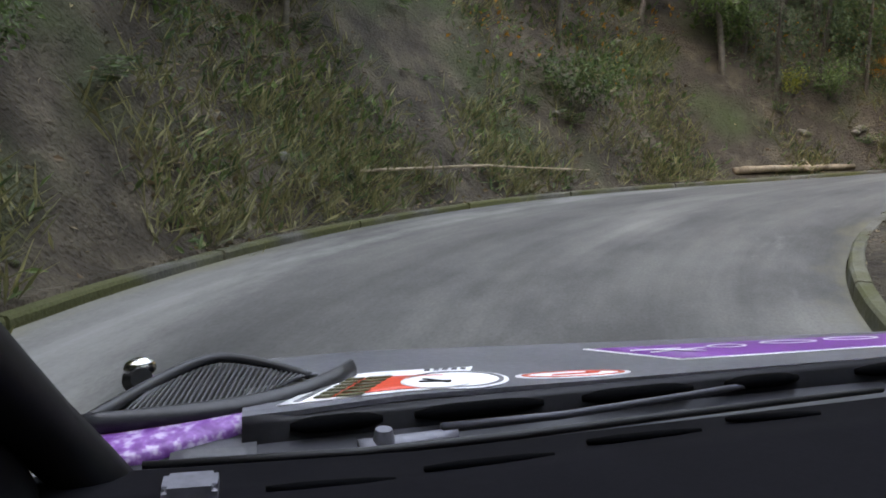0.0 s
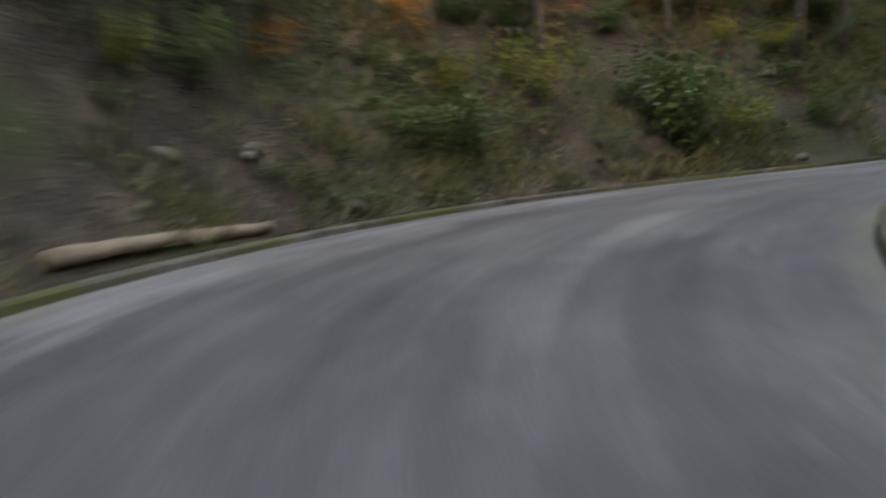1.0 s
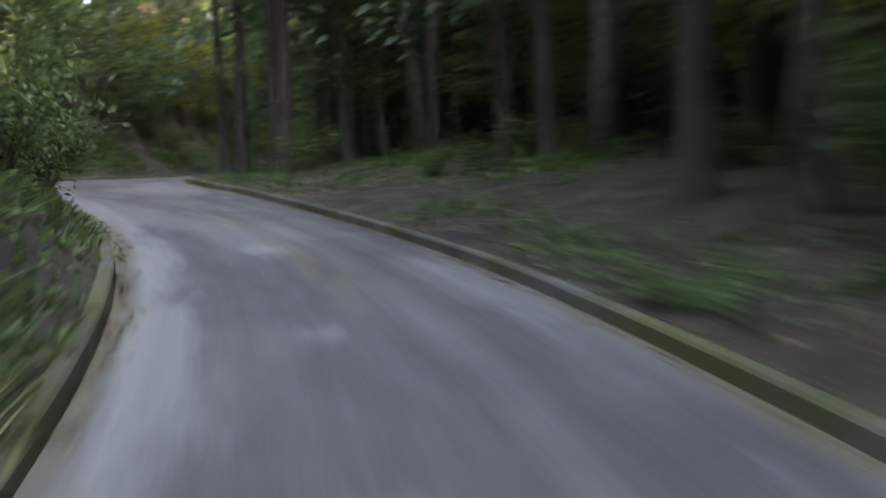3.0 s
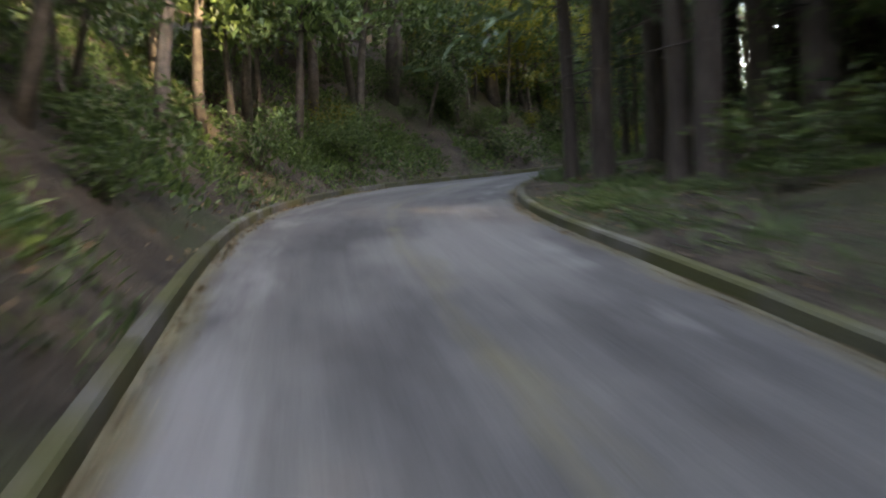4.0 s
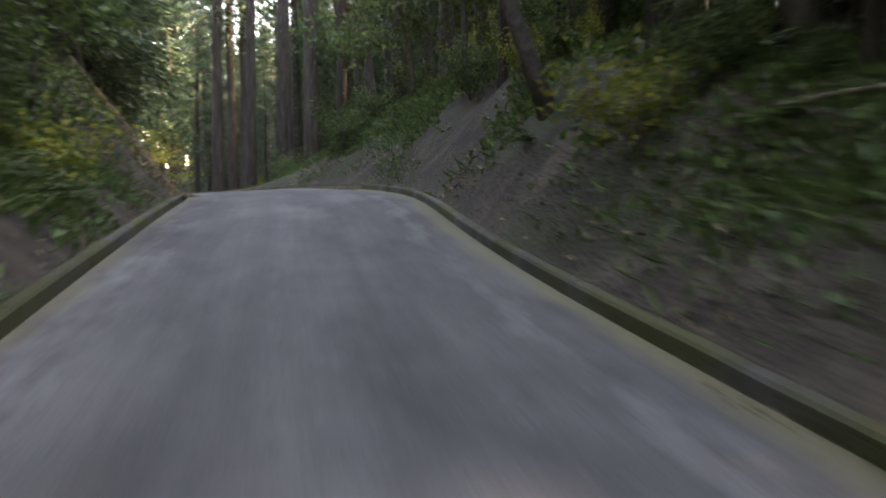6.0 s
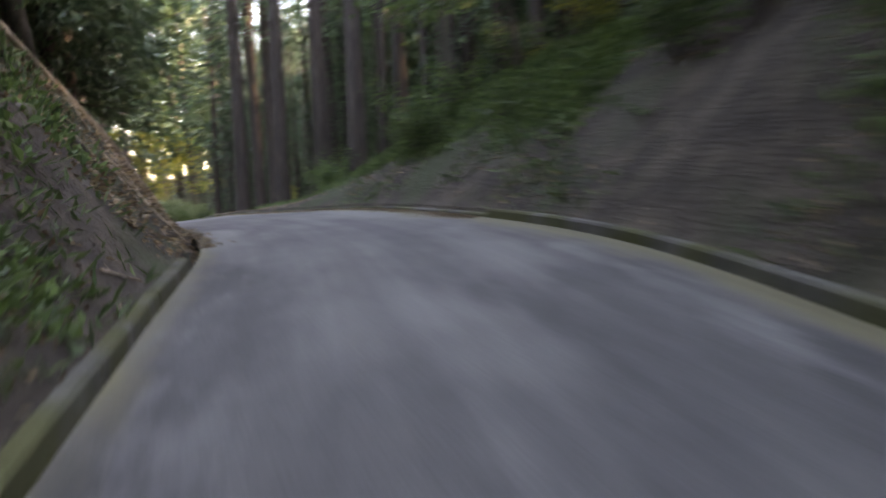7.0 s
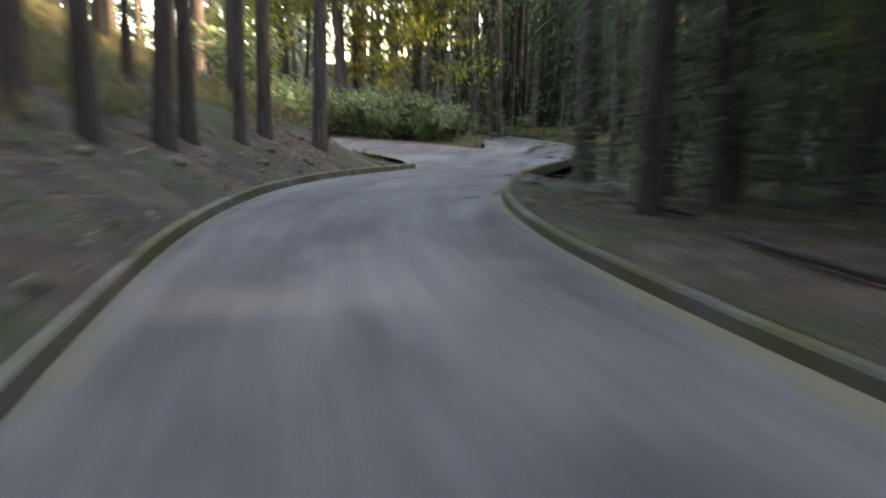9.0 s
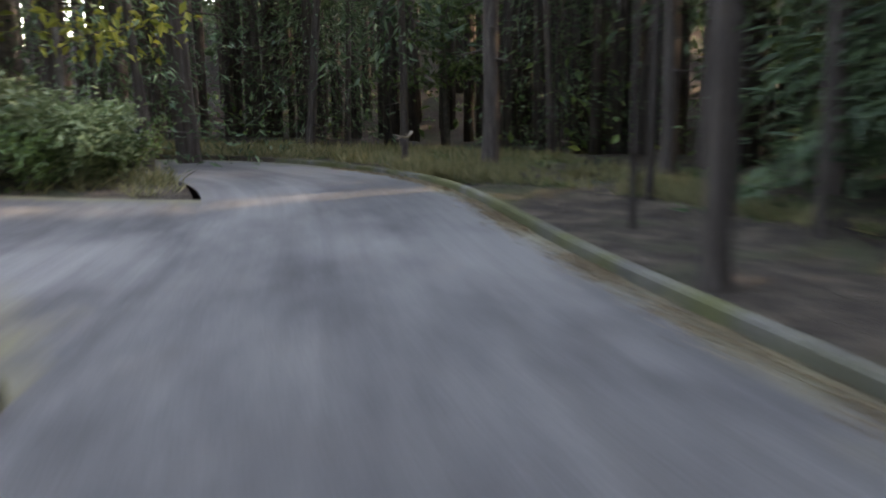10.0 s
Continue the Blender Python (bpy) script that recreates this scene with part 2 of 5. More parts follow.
def asphalt():
    """Worn asphalt: UV is metres across and along the road; "edge" tells where moss and dirt gather, "pale" where the surface is washed out."""
    m = material("worn_asphalt", [(0.32, (0.0408, 0.0402, 0.0385)), (0.5, (0.067, 0.066, 0.0625)), (0.7, (0.097, 0.0945, 0.087))], scale=1.1, fine=55, rough=0.82,
                 bump=0.25, bump_distance=0.008, second=(0.114, 0.111, 0.103), second_scale=0.45, second_edge=(0.52, 0.62), stretch=(1, 0.35, 1), uv=True)
    nt = m.node_tree
    n, link = nt.nodes, nt.links.new
    b = n["Principled BSDF"]
    b.inputs["Specular IOR Level"].default_value = 0.3
    colour = b.inputs["Base Color"].links[0].from_socket
    uvn = n.new("ShaderNodeTexCoord")

    def noise_of(stretch, scale, detail, rough):
        mp = n.new("ShaderNodeMapping")
        mp.inputs["Scale"].default_value = stretch
        link(uvn.outputs["UV"], mp.inputs[0])
        t = n.new("ShaderNodeTexNoise")
        t.inputs["Scale"].default_value, t.inputs["Detail"].default_value, t.inputs["Roughness"].default_value = scale, detail, rough
        link(mp.outputs[0], t.inputs["Vector"])
        return t.outputs[0]

    def ranged(value, low, high, to_low, to_high):
        r = n.new("ShaderNodeMapRange")
        for key, v in (("From Min", low), ("From Max", high), ("To Min", to_low), ("To Max", to_high)):
            r.inputs[key].default_value = v
        link(value, r.inputs["Value"])
        return r.outputs[0]

    def laid(attribute, value, gain, low, high, most, tint, under):
        """Lays a tint where the attribute and the noise together pass a threshold."""
        at = n.new("ShaderNodeAttribute")
        at.attribute_name = attribute
        ad = n.new("ShaderNodeMath")
        ad.operation = "MULTIPLY_ADD"
        ad.inputs[1].default_value, ad.inputs[2].default_value = gain, -gain / 2
        link(value, ad.inputs[0])
        su = n.new("ShaderNodeMath")
        link(at.outputs["Fac"], su.inputs[0])
        link(ad.outputs[0], su.inputs[1])
        mx = n.new("ShaderNodeMix")
        mx.data_type = "RGBA"
        link(ranged(su.outputs[0], low, high, 0.0, most), mx.inputs["Factor"])
        link(under, mx.inputs["A"])
        mx.inputs["B"].default_value = (*tint, 1)
        return mx.outputs["Result"]

    colour = laid("pale", noise_of((1.6, 0.5, 1), 1.1, 7, 0.7), 1.8, 0.35, 0.75, 0.75, (0.165, 0.162, 0.154), colour)
    colour = laid("edge", noise_of((1.4, 0.45, 1), 1.3, 6, 0.65), 1.3, 0.42, 0.85, 0.85, (0.116, 0.104, 0.054), colour)
    # long streaks that tyres and water leave along the road, and dark worn bands under the wheels
    streak = ranged(noise_of((3.4, 0.09, 1), 1.0, 7, 0.6), 0.3, 0.7, 0.76, 1.2)
    at = n.new("ShaderNodeAttribute")
    at.attribute_name = "track"
    band = ranged(at.outputs["Fac"], 0.0, 1.0, 1.0, 0.80)
    both = n.new("ShaderNodeMath")
    both.operation = "MULTIPLY"
    link(streak, both.inputs[0])
    link(band, both.inputs[1])
    hs = n.new("ShaderNodeHueSaturation")
    link(both.outputs[0], hs.inputs["Value"])
    link(colour, hs.inputs["Color"])
    link(hs.outputs[0], b.inputs["Base Color"])
    return m


ASPHALT = asphalt()


# ---- building helpers ----
rng = np.random.default_rng(7)


def mesh_of(name, verts, faces, mat, smooth=True):
    me = bpy.data.meshes.new(name)
    me.from_pydata(np.asarray(verts, float).reshape(-1, 3).tolist(), [], faces if isinstance(faces, list) else np.asarray(faces).tolist())
    me.materials.append(mat)
    if smooth:
        me.polygons.foreach_set("use_smooth", [True] * len(me.polygons))
    me.update()
    return me


def piece(name, me, parent=None, label="", m=None):
    ob = new(name, me)
    ob.parent = parent
    if m is not None:
        ob.matrix_basis = m
    return tagged(ob, label)


def part(name, bm, mat, parent, label=""):
    me = bpy.data.meshes.new(name)
    bm.to_mesh(me)
    bm.free()
    me.materials.append(mat)
    return piece(name, me, parent, label)


def thing(name, label, category, group="", m=None):
    ob = new(name)
    ob.empty_display_size = 0.2
    if m is not None:
        ob.matrix_basis = m
    return tagged(ob, label, category, group)


def sheet(rows, cols):
    i = np.arange((rows - 1) * (cols - 1))
    a = i // (cols - 1) * cols + i % (cols - 1)
    return np.stack([a, a + 1, a + cols + 1, a + cols], 1)


def lump(x, y, size, seed=0.0):
    """Smooth noise between about -1 and 1 over the plan."""
    return np.array([noise.noise((a / size + seed, b / size, seed)) for a, b in zip(np.ravel(x), np.ravel(y))]).reshape(np.shape(x))


# ---- ground ----
def side_table(s, rows):
    """Interpolates slope, its reach and the slope beyond along the road."""
    r = np.array(rows, float)
    return [np.interp(s, r[:, 0], r[:, k]) for k in (1, 2, 3)]


LEFT = [(-8, 1.05, 7, 0.6), (28, 1.0, 6, 0.6), (33, 0.9, 3, 0.5), (45, 0.75, 3, 0.45), (58, 0.8, 4, 0.5), (72, 0.8, 4, 0.5), (80, 0.8, 3.5, 0.3), (85, 1.2, 2.6, 0.4),
        (97, 1.3, 2.4, 0.35), (103, 0.6, 1.6, 0.36), (110, 0.32, 1.8, 0.44), (122, 0.38, 1.6, 0.42), (127, 0.15, 3, 0.25), (160, 0.1, 5, 0.2)]
RIGHT = [(-8, 0.35, 4, 0.2), (20, 0.3, 4, 0.2), (30, 0.22, 5, 0.12), (48, 0.2, 5, 0.1), (54, 0.05, 5, 0.05), (65, 0.1, 4, 0.1), (69, 0.3, 3, 0.1), (72, 0.8, 1.9, 0.02), (77, 1.1, 1.9, 0.05), (81, 0.95, 3.2, 0.2),
         (86, 0.9, 3.5, 0.2), (91, 0.8, 3.2, 0.1), (95, 0.4, 2.8, 0.06), (99, 0.12, 4, 0.03), (110, 0.06, 4, 0.0), (120, 0.0, 4, -0.05), (160, 0.02, 6, 0.0)]
LA, LR, LB = side_table(S, LEFT)
RA, RR, RB = side_table(S, RIGHT)


def profile(j, right, e):
    """Height above the road's edge, e metres out from it, beside the road's point j."""
    a, r, b = np.where(right, RA[j], LA[j]), np.where(right, RR[j], LR[j]), np.where(right, RB[j], LB[j])
    e = np.maximum(e, 0)
    return a * np.minimum(e, r) + b * np.clip(e - r, 0, 40)


HILLS = ((75, -145, 38, 14), (106, -50, 20, 9), (55, 50, 45, 20), (-40, -30, 45, 16))   # x, y, reach, height
# side road that leaves to the east at the end
SPUR_A, SPUR_B, SPUR_HALF = np.array(SPUR[0:3]), np.array(SPUR[3:6]), 2.3


def spur_at(x, y):
    """Distance from the side road's edge, and its height there."""
    d = SPUR_B[:2] - SPUR_A[:2]
    q = np.clip(((x - SPUR_A[0]) * d[0] + (y - SPUR_A[1]) * d[1]) / (d @ d), 0, 1)
    j = int((127 - S[0]) / 0.5)
    lat = (x - RX[j]) * math.cos(heading[j]) + (y - RY[j]) * math.sin(heading[j])
    s = S[j] - (x - RX[j]) * math.sin(heading[j]) + (y - RY[j]) * math.cos(heading[j])
    z = np.interp(s, S, RZ - FALL * np.clip(-HALF, -2, 2)) + 0.03 * np.clip(-lat - 2, 0, 60) - 0.03
    return np.hypot(x - SPUR_A[0] - q * d[0], y - SPUR_A[1] - q * d[1]) - SPUR_HALF - np.where((y - SPUR_A[1]) * d[0] > (x - SPUR_A[0]) * d[1], 6.0, 2.6) * np.exp(-q * 18), z


def ground(x, y):
    """Height of the land and distance out from the nearest road edge."""
    x, y = np.atleast_1d(np.asarray(x, float)), np.atleast_1d(np.asarray(y, float))
    zs, es, er = np.empty(x.shape), np.empty(x.shape), np.empty(x.shape)
    k = np.arange(0, len(S), 2)
    for c in range(0, len(x), 4000):
        dx, dy = x[c:c + 4000, None] - RX[k], y[c:c + 4000, None] - RY[k]
        d = np.hypot(dx, dy) + 1e-3
        lat = dx * np.cos(heading[k]) + dy * np.sin(heading[k])
        e = d - HALF[k]
        h = RZ[k] + profile(k[None, :], lat > 0, e)
        w = np.maximum(d, 0.5) ** -7
        z = (h * w).sum(1) / w.sum(1)
        sd, sz = spur_at(x[c:c + 4000], y[c:c + 4000])
        k2 = np.clip(sd / 4.0, 0, 1) ** 1.5
        zs[c:c + 4000] = z * k2 + (sz - 0.06) * (1 - k2)
        er[c:c + 4000] = e.min(1)
        es[c:c + 4000] = np.minimum(e.min(1), sd)
        for hx, hy, hr, hh in HILLS:
            zs[c:c + 4000] += hh * np.exp(-((x[c:c + 4000] - hx) ** 2 + (y[c:c + 4000] - hy) ** 2) / hr ** 2) * np.clip((es[c:c + 4000] - 14) / 25, 0, 1)
    return zs, es, er


def at(s, e, right):
    """The place e metres out from the road's edge at s: x, y, z."""
    s = np.clip(np.asarray(s, float), S[0], S[-1] - 0.01)
    turn, half = np.interp(s, S, heading), np.interp(s, S, HALF)
    off = np.where(right, 1, -1) * (half + e)
    x, y = np.interp(s, S, RX) + off * np.cos(turn), np.interp(s, S, RY) + off * np.sin(turn)
    z = ground(x, y)[0]
    if BANKS:
        j = ((s - S[0]) / 0.5).astype(int)
        v = (s - S[j]) / 0.5
        k = np.clip(np.searchsorted(OUT, e) - 1, 0, len(OUT) - 2)
        u = np.clip((e - OUT[k]) / (OUT[k + 1] - OUT[k]), 0, 1)
        b = BANKS[bool(right)]
        b = (b[j, k] * (1 - u) + b[j, k + 1] * u) * (1 - v) + (b[j + 1, k] * (1 - u) + b[j + 1, k + 1] * u) * v
        z = np.where(e < OUT[-2], np.maximum(z * (e > 3), b), z)
    return x, y, z


x0, x1, y0, y1 = RX.min() - 80, RX.max() + 80, RY.min() - 80, RY.max() + 80
gx = np.concatenate([[x0 - 1500, x0 - 400, x0 - 100], np.arange(x0, x1, 1.4), [x1 + 100, x1 + 400, x1 + 1500]])
gy = np.concatenate([[y0 - 1500, y0 - 400, y0 - 100], np.arange(y0, y1, 1.4), [y1 + 100, y1 + 400, y1 + 1500]])
GX, GY = np.meshgrid(gx, gy)
gz, ge, gr = ground(GX.ravel(), GY.ravel())
gz = gz + lump(GX.ravel(), GY.ravel(), 5.0) * 0.5 * np.clip((ge - 3) / 6, 0, 1) - np.where(gr < 2.6, 0.4 + 0.8 * (2.6 - gr), np.where(gr < 3.6, 0.12, 0)) - np.where((ge < 1.0) & (gr > 3.6), 0.03, 0)
tagged(piece("ground", mesh_of("ground", np.stack([GX.ravel(), GY.ravel(), gz], 1), sheet(len(gy), len(gx)), SOIL)),
       "brown forest floor of soil, needles and moss", "ground", kind="structure")

# road
ACROSS = np.linspace(-1, 1, 15)
off = ACROSS[None, :] * HALF[:, None]
vx, vy = RX[:, None] + off * np.cos(heading)[:, None], RY[:, None] + off * np.sin(heading)[:, None]
vz = RZ[:, None] - FALL[:, None] * off
me = mesh_of("road", np.stack([vx, vy, vz], 2), sheet(len(S), 15), ASPHALT)
uv = me.uv_layers.new(name="UVMap")
loops = np.empty(len(me.loops), int)
me.loops.foreach_get("vertex_index", loops)
uv.data.foreach_set("uv", np.stack([off.ravel(), np.repeat(S, 15)], 1)[loops].ravel())


def along(*rows):
    r = np.array(rows, float)
    return np.interp(S, r[:, 0], r[:, 1])[:, None]


A2 = ACROSS[None, :]
left_edge, right_edge = np.where(A2 < 0, np.abs(A2), 0), np.where(A2 > 0, A2, 0)
wear = (left_edge ** 5 * along((-8, 0.5), (30, 0.55), (38, 0.95), (62, 0.75), (84, 0.8), (104, 0.7), (124, 0.6), (125.5, 0.15), (134, 0.15), (136, 0.6))
        + right_edge ** along((-8, 6), (78, 6), (86, 2.4), (104, 2.6), (110, 5), (120, 5), (126, 3.5), (150, 3.5)) * along((-8, 0.6), (60, 0.8), (84, 1.2), (104, 1.1), (112, 0.6), (122, 0.85), (150, 0.85))
        + np.exp(-((A2 - 0.05) / 0.14) ** 2) * along((-8, 0.15), (34, 0.2), (38, 0.72), (58, 0.62), (66, 0.3), (150, 0.2)))
pale = (np.exp(-((A2 + 0.80) / 0.16) ** 2) * along((-8, 0.75), (12, 0.6), (24, 0.6), (28, 0.85), (36, 0.85), (46, 0.7), (54, 0.35), (64, 0.3), (76, 0.5), (84, 0.1), (150, 0.1))
        + np.exp(-((A2 - 0.72) / 0.14) ** 2) * along((-8, 0.1), (40, 0.3), (66, 0.45), (80, 0.4), (88, 0.1), (150, 0.1))
        + 0.06 + 0 * A2)
for s, a in ((31.0, -0.05), (33.0, -0.2), (35.5, -0.2), (39.0, -0.1), (99.0, -0.15), (105.4, 0.05)):   # small pale spots
    pale = pale + 1.1 * np.exp(-((S[:, None] - s) / 0.4) ** 2 - ((A2 - a) / 0.13) ** 2)
track = np.exp(-((np.abs(A2 - 0.04) - 0.40) / 0.13) ** 2) * along((-8, 0.9), (26, 0.7), (40, 0.5), (150, 0.6))
for name, layer in (("edge", wear), ("pale", pale), ("track", track)):
    me.attributes.new(name, "FLOAT", "POINT").data.foreach_set("value", np.ascontiguousarray(layer).ravel())
tagged(piece("road", me), "narrow worn grey asphalt road with mossy edges", "road", kind="structure")

# banks and verges beside the road
BANKS = {}
OUT = np.concatenate([[0.09, 0.115], np.arange(0.2, 2.2, 0.2), np.arange(2.3, 4.6, 0.3)])
for right in (False, True):
    sgn = 1 if right else -1
    o2 = sgn * (HALF[:, None] + OUT[None, :])
    vx, vy = RX[:, None] + o2 * np.cos(heading)[:, None], RY[:, None] + o2 * np.sin(heading)[:, None]
    far = ground(vx.ravel(), vy.ravel())[0].reshape(vx.shape)
    j = np.repeat(np.arange(len(S))[:, None], len(OUT), 1)
    near = (RZ - FALL * sgn * HALF)[:, None] + 0.10 + profile(j, right, OUT[None, :] - 0.2)
    t = np.clip((OUT - 0.3) / 2.5, 0, 1)[None, :]
    z = near * (1 - t) + far * t
    slope = (RA if right else LA)[:, None]
    rise = np.clip((OUT - 0.25) / 1.1, 0, 1)[None, :]
    z += (lump(vx, vy, 1.9, 3.0) * 0.32 + lump(vx, vy, 0.9, 9.0) * 0.12) * np.clip(slope, 0.2, 1) * rise + 0.02 * lump(vx, vy, 0.4, 4.0)
    z[:, 0] -= 0.3
    z[:, -1] -= 0.6
    if not right:   # the verge runs out where the kerb ends at the side road
        brim = (RZ + FALL * HALF)[:, None]
        keep = np.clip(1 - (S - 124.2) / 1.2, 0, 1) + np.clip((S - 131) / 2, 0, 1)
        z = brim - 0.12 + (z - brim + 0.12) * keep[:, None]
    sd, sz = spur_at(vx, vy)
    k2 = np.clip(sd / 2.5, 0, 1)
    z = np.where(sd < 2.5, z * k2 + np.minimum(z, sz - 0.01) * (1 - k2), z) - np.where(sd < -0.5, 0.08, 0)
    BANKS[right] = z
    f = sheet(len(S), len(OUT))
    if right:
        f = f[:, ::-1]
    tagged(piece("bank", mesh_of("bank", np.stack([vx, vy, z], 2), f[:, ::-1], BANK)),
           "earth bank with moss, roots and leaf litter beside the road", "bank", kind="structure")

# the side road's asphalt
d = (SPUR_B - SPUR_A)[:2] / np.linalg.norm((SPUR_B - SPUR_A)[:2])
q = np.linspace(0.012, 1, 60)[:, None]
w = np.linspace(-1, 1, 13)[None, :]
w = w * (SPUR_HALF + np.where(w > 0, 8.0, 2.6) * np.exp(-q * 18))
vx = SPUR_A[0] + q * (SPUR_B - SPUR_A)[0] - w * d[1]
vy = SPUR_A[1] + q * (SPUR_B - SPUR_A)[1] + w * d[0]
J0 = int((127 - S[0]) / 0.5)
me = mesh_of("side_road", np.stack([vx, vy, spur_at(vx, vy)[1]], 2), sheet(60, 13)[:, ::-1], ASPHALT)
uv = me.uv_layers.new(name="UVMap")
loops = np.empty(len(me.loops), int)
me.loops.foreach_get("vertex_index", loops)
uv.data.foreach_set("uv", np.stack([((vx - RX[J0]) * math.cos(heading[J0]) + (vy - RY[J0]) * math.sin(heading[J0])).ravel(),
                                   (S[J0] - (vx - RX[J0]) * math.sin(heading[J0]) + (vy - RY[J0]) * math.cos(heading[J0])).ravel()], 1)[loops].ravel())
edge = me.attributes.new("edge", "FLOAT", "POINT")
edge.data.foreach_set("value", np.tile(np.abs(np.linspace(-1, 1, 13)) ** 4 * 0.8 + 0.1, 60))
tagged(piece("side_road", me), "worn grey asphalt side road strewn with needles", "road", kind="structure")

# ---- kerbs ----
def kerb_line(right, s_from, s_to, height):
    kerb = tagged(new("kerb"), "low mossy concrete kerb along the road", "kerb", kind="structure")
    sgn = 1 if right else -1
    s = s_from
    while s < s_to - 0.5:
        q = np.linspace(s, min(s + 1.97, s_to), 4)
        c = [np.interp(q, S, a) for a in (RX, RY, RZ, heading, FALL, HALF)]
        hh = height * (1 + 0.12 * noise.noise((s * 0.7, 0, 5)))
        rows = []
        for o, z in ((0.0, -0.12), (0.012, hh - 0.02), (0.03, hh), (0.11, hh), (0.128, hh - 0.02), (0.13, -0.12)):
            d = sgn * (c[5] + o + 0.012 * noise.noise((s, 3, 1)))
            rows.append(np.stack([c[0] + d * np.cos(c[3]), c[1] + d * np.sin(c[3]), c[2] - c[4] * sgn * c[5] + z], 1))
        v = np.array(rows)
        f = sheet(6, 4).tolist() + [[0, 4, 8, 12, 16, 20], [3, 7, 11, 15, 19, 23]]
        if right:
            f = [a[::-1] for a in f]
        piece("kerb_stone", mesh_of("kerb_stone", v, f, KERB, smooth=False), kerb)
        s += 2.0


kerb_line(False, -8, 34, 0.075)
kerb_line(False, 34, 82, 0.12)
kerb_line(False, 103, 125, 0.13)
kerb_line(True, -8, 84, 0.11)
kerb_line(True, 84, 104, 0.045)
kerb_line(True, 104, 140, 0.10)


# ---- plants ----
def tube(points, radii, sides=8):
    """A tapering tube through points; vertices and faces."""
    p = np.array(points, float)
    d = np.gradient(p, axis=0)
    d /= np.linalg.norm(d, axis=1)[:, None] + 1e-9
    u = np.cross(d, (0.31, 0.95, 0.05))
    u /= np.linalg.norm(u, axis=1)[:, None] + 1e-9
    w = np.cross(d, u)
    a = np.linspace(0, 2 * np.pi, sides, endpoint=False)
    v = p[:, None] + np.array(radii)[:, None, None] * (np.cos(a)[None, :, None] * u[:, None] + np.sin(a)[None, :, None] * w[:, None])
    f = [[i * sides + k, i * sides + (k + 1) % sides, (i + 1) * sides + (k + 1) % sides, (i + 1) * sides + k] for i in range(len(p) - 1) for k in range(sides)]
    f.append(list(range(sides))[::-1])
    f.append([(len(p) - 1) * sides + k for k in range(sides)])
    return v.reshape(-1, 3), f


def join(chunks):
    vs, fs, n = [], [], 0
    for v, f in chunks:
        vs.append(v)
        fs += [[i + n for i in q] for q in f]
        n += len(v)
    return np.concatenate(vs), fs


def blades(centre, along, length, width, fold=0.25):
    """One folded leaf of four corners for each centre, pointing along."""
    n = len(centre)
    along = along / (np.linalg.norm(along, axis=1)[:, None] + 1e-9)
    side = np.cross(along, rng.normal(size=(n, 3)) * 0.6 + (0, 0, 1))
    side /= np.linalg.norm(side, axis=1)[:, None] + 1e-9
    up = np.cross(side, along)
    l, w = length[:, None], width[:, None]
    v = np.stack([centre, centre + along * l * 0.45 + side * w / 2 + up * w * fold, centre + along * l, centre + along * l * 0.45 - side * w / 2 + up * w * fold], 1)
    return v.reshape(-1, 3), np.arange(4 * n).reshape(-1, 4).tolist()


def cedar_meshes(height, bare, radius, limbs=7, sprays=7, size=1.3, step=0.42):
    z = np.array([-0.5, 0, 0.25, 1, 0.18 * height, 0.35 * height, 0.6 * height, height - 1])
    r = radius * np.array([1.5, 1.35, 1.12, 1.0, 0.93, 0.8, 0.6, 0.12])
    wob = rng.normal(size=(8, 2)) * 0.02
    wob[:3] = 0
    wob[6:] *= 4
    chunks = [tube(np.column_stack([wob, z]), r, 10)]
    for h in rng.uniform(0.3 * bare, bare + 1, 10):
        a, l = rng.uniform(0, 6.28), rng.uniform(0.25, 1.1)
        p0 = np.array((math.cos(a), math.sin(a), 0)) * radius * 0.7 + (0, 0, h)
        p1 = p0 + np.array((math.cos(a) * l, math.sin(a) * l, -0.15 * l))
        chunks.append(tube([p0, (p0 + p1) / 2, p1], [0.02, 0.014, 0.006], 4))
    tv, tf = join(chunks)
    cs, al, ln, wd = [], [], [], []
    for h in np.arange(bare, height, step):
        reach = 2.3 * (1 - (h - bare) / (height - bare + 0.8)) ** 0.7 + 0.25
        for a in rng.uniform(0, 6.28, limbs):
            l = reach * rng.uniform(0.6, 1.1)
            for q in np.linspace(0.25, 1, sprays):
                c = np.array((math.cos(a) * l * q, math.sin(a) * l * q, h - 0.35 * l * q * q)) + rng.normal(size=3) * 0.12
                cs.append(c)
                al.append(np.array((math.cos(a), math.sin(a), -0.5)) + rng.normal(size=3) * 0.55)
                ln.append(rng.uniform(0.25, 0.5) * size)
                wd.append(rng.uniform(0.06, 0.13) * size)
    cv, cf = blades(np.array(cs), np.array(al), np.array(ln), np.array(wd))
    return mesh_of("trunk", tv, tf, BARK), mesh_of("crown", cv, cf, NEEDLES, False)


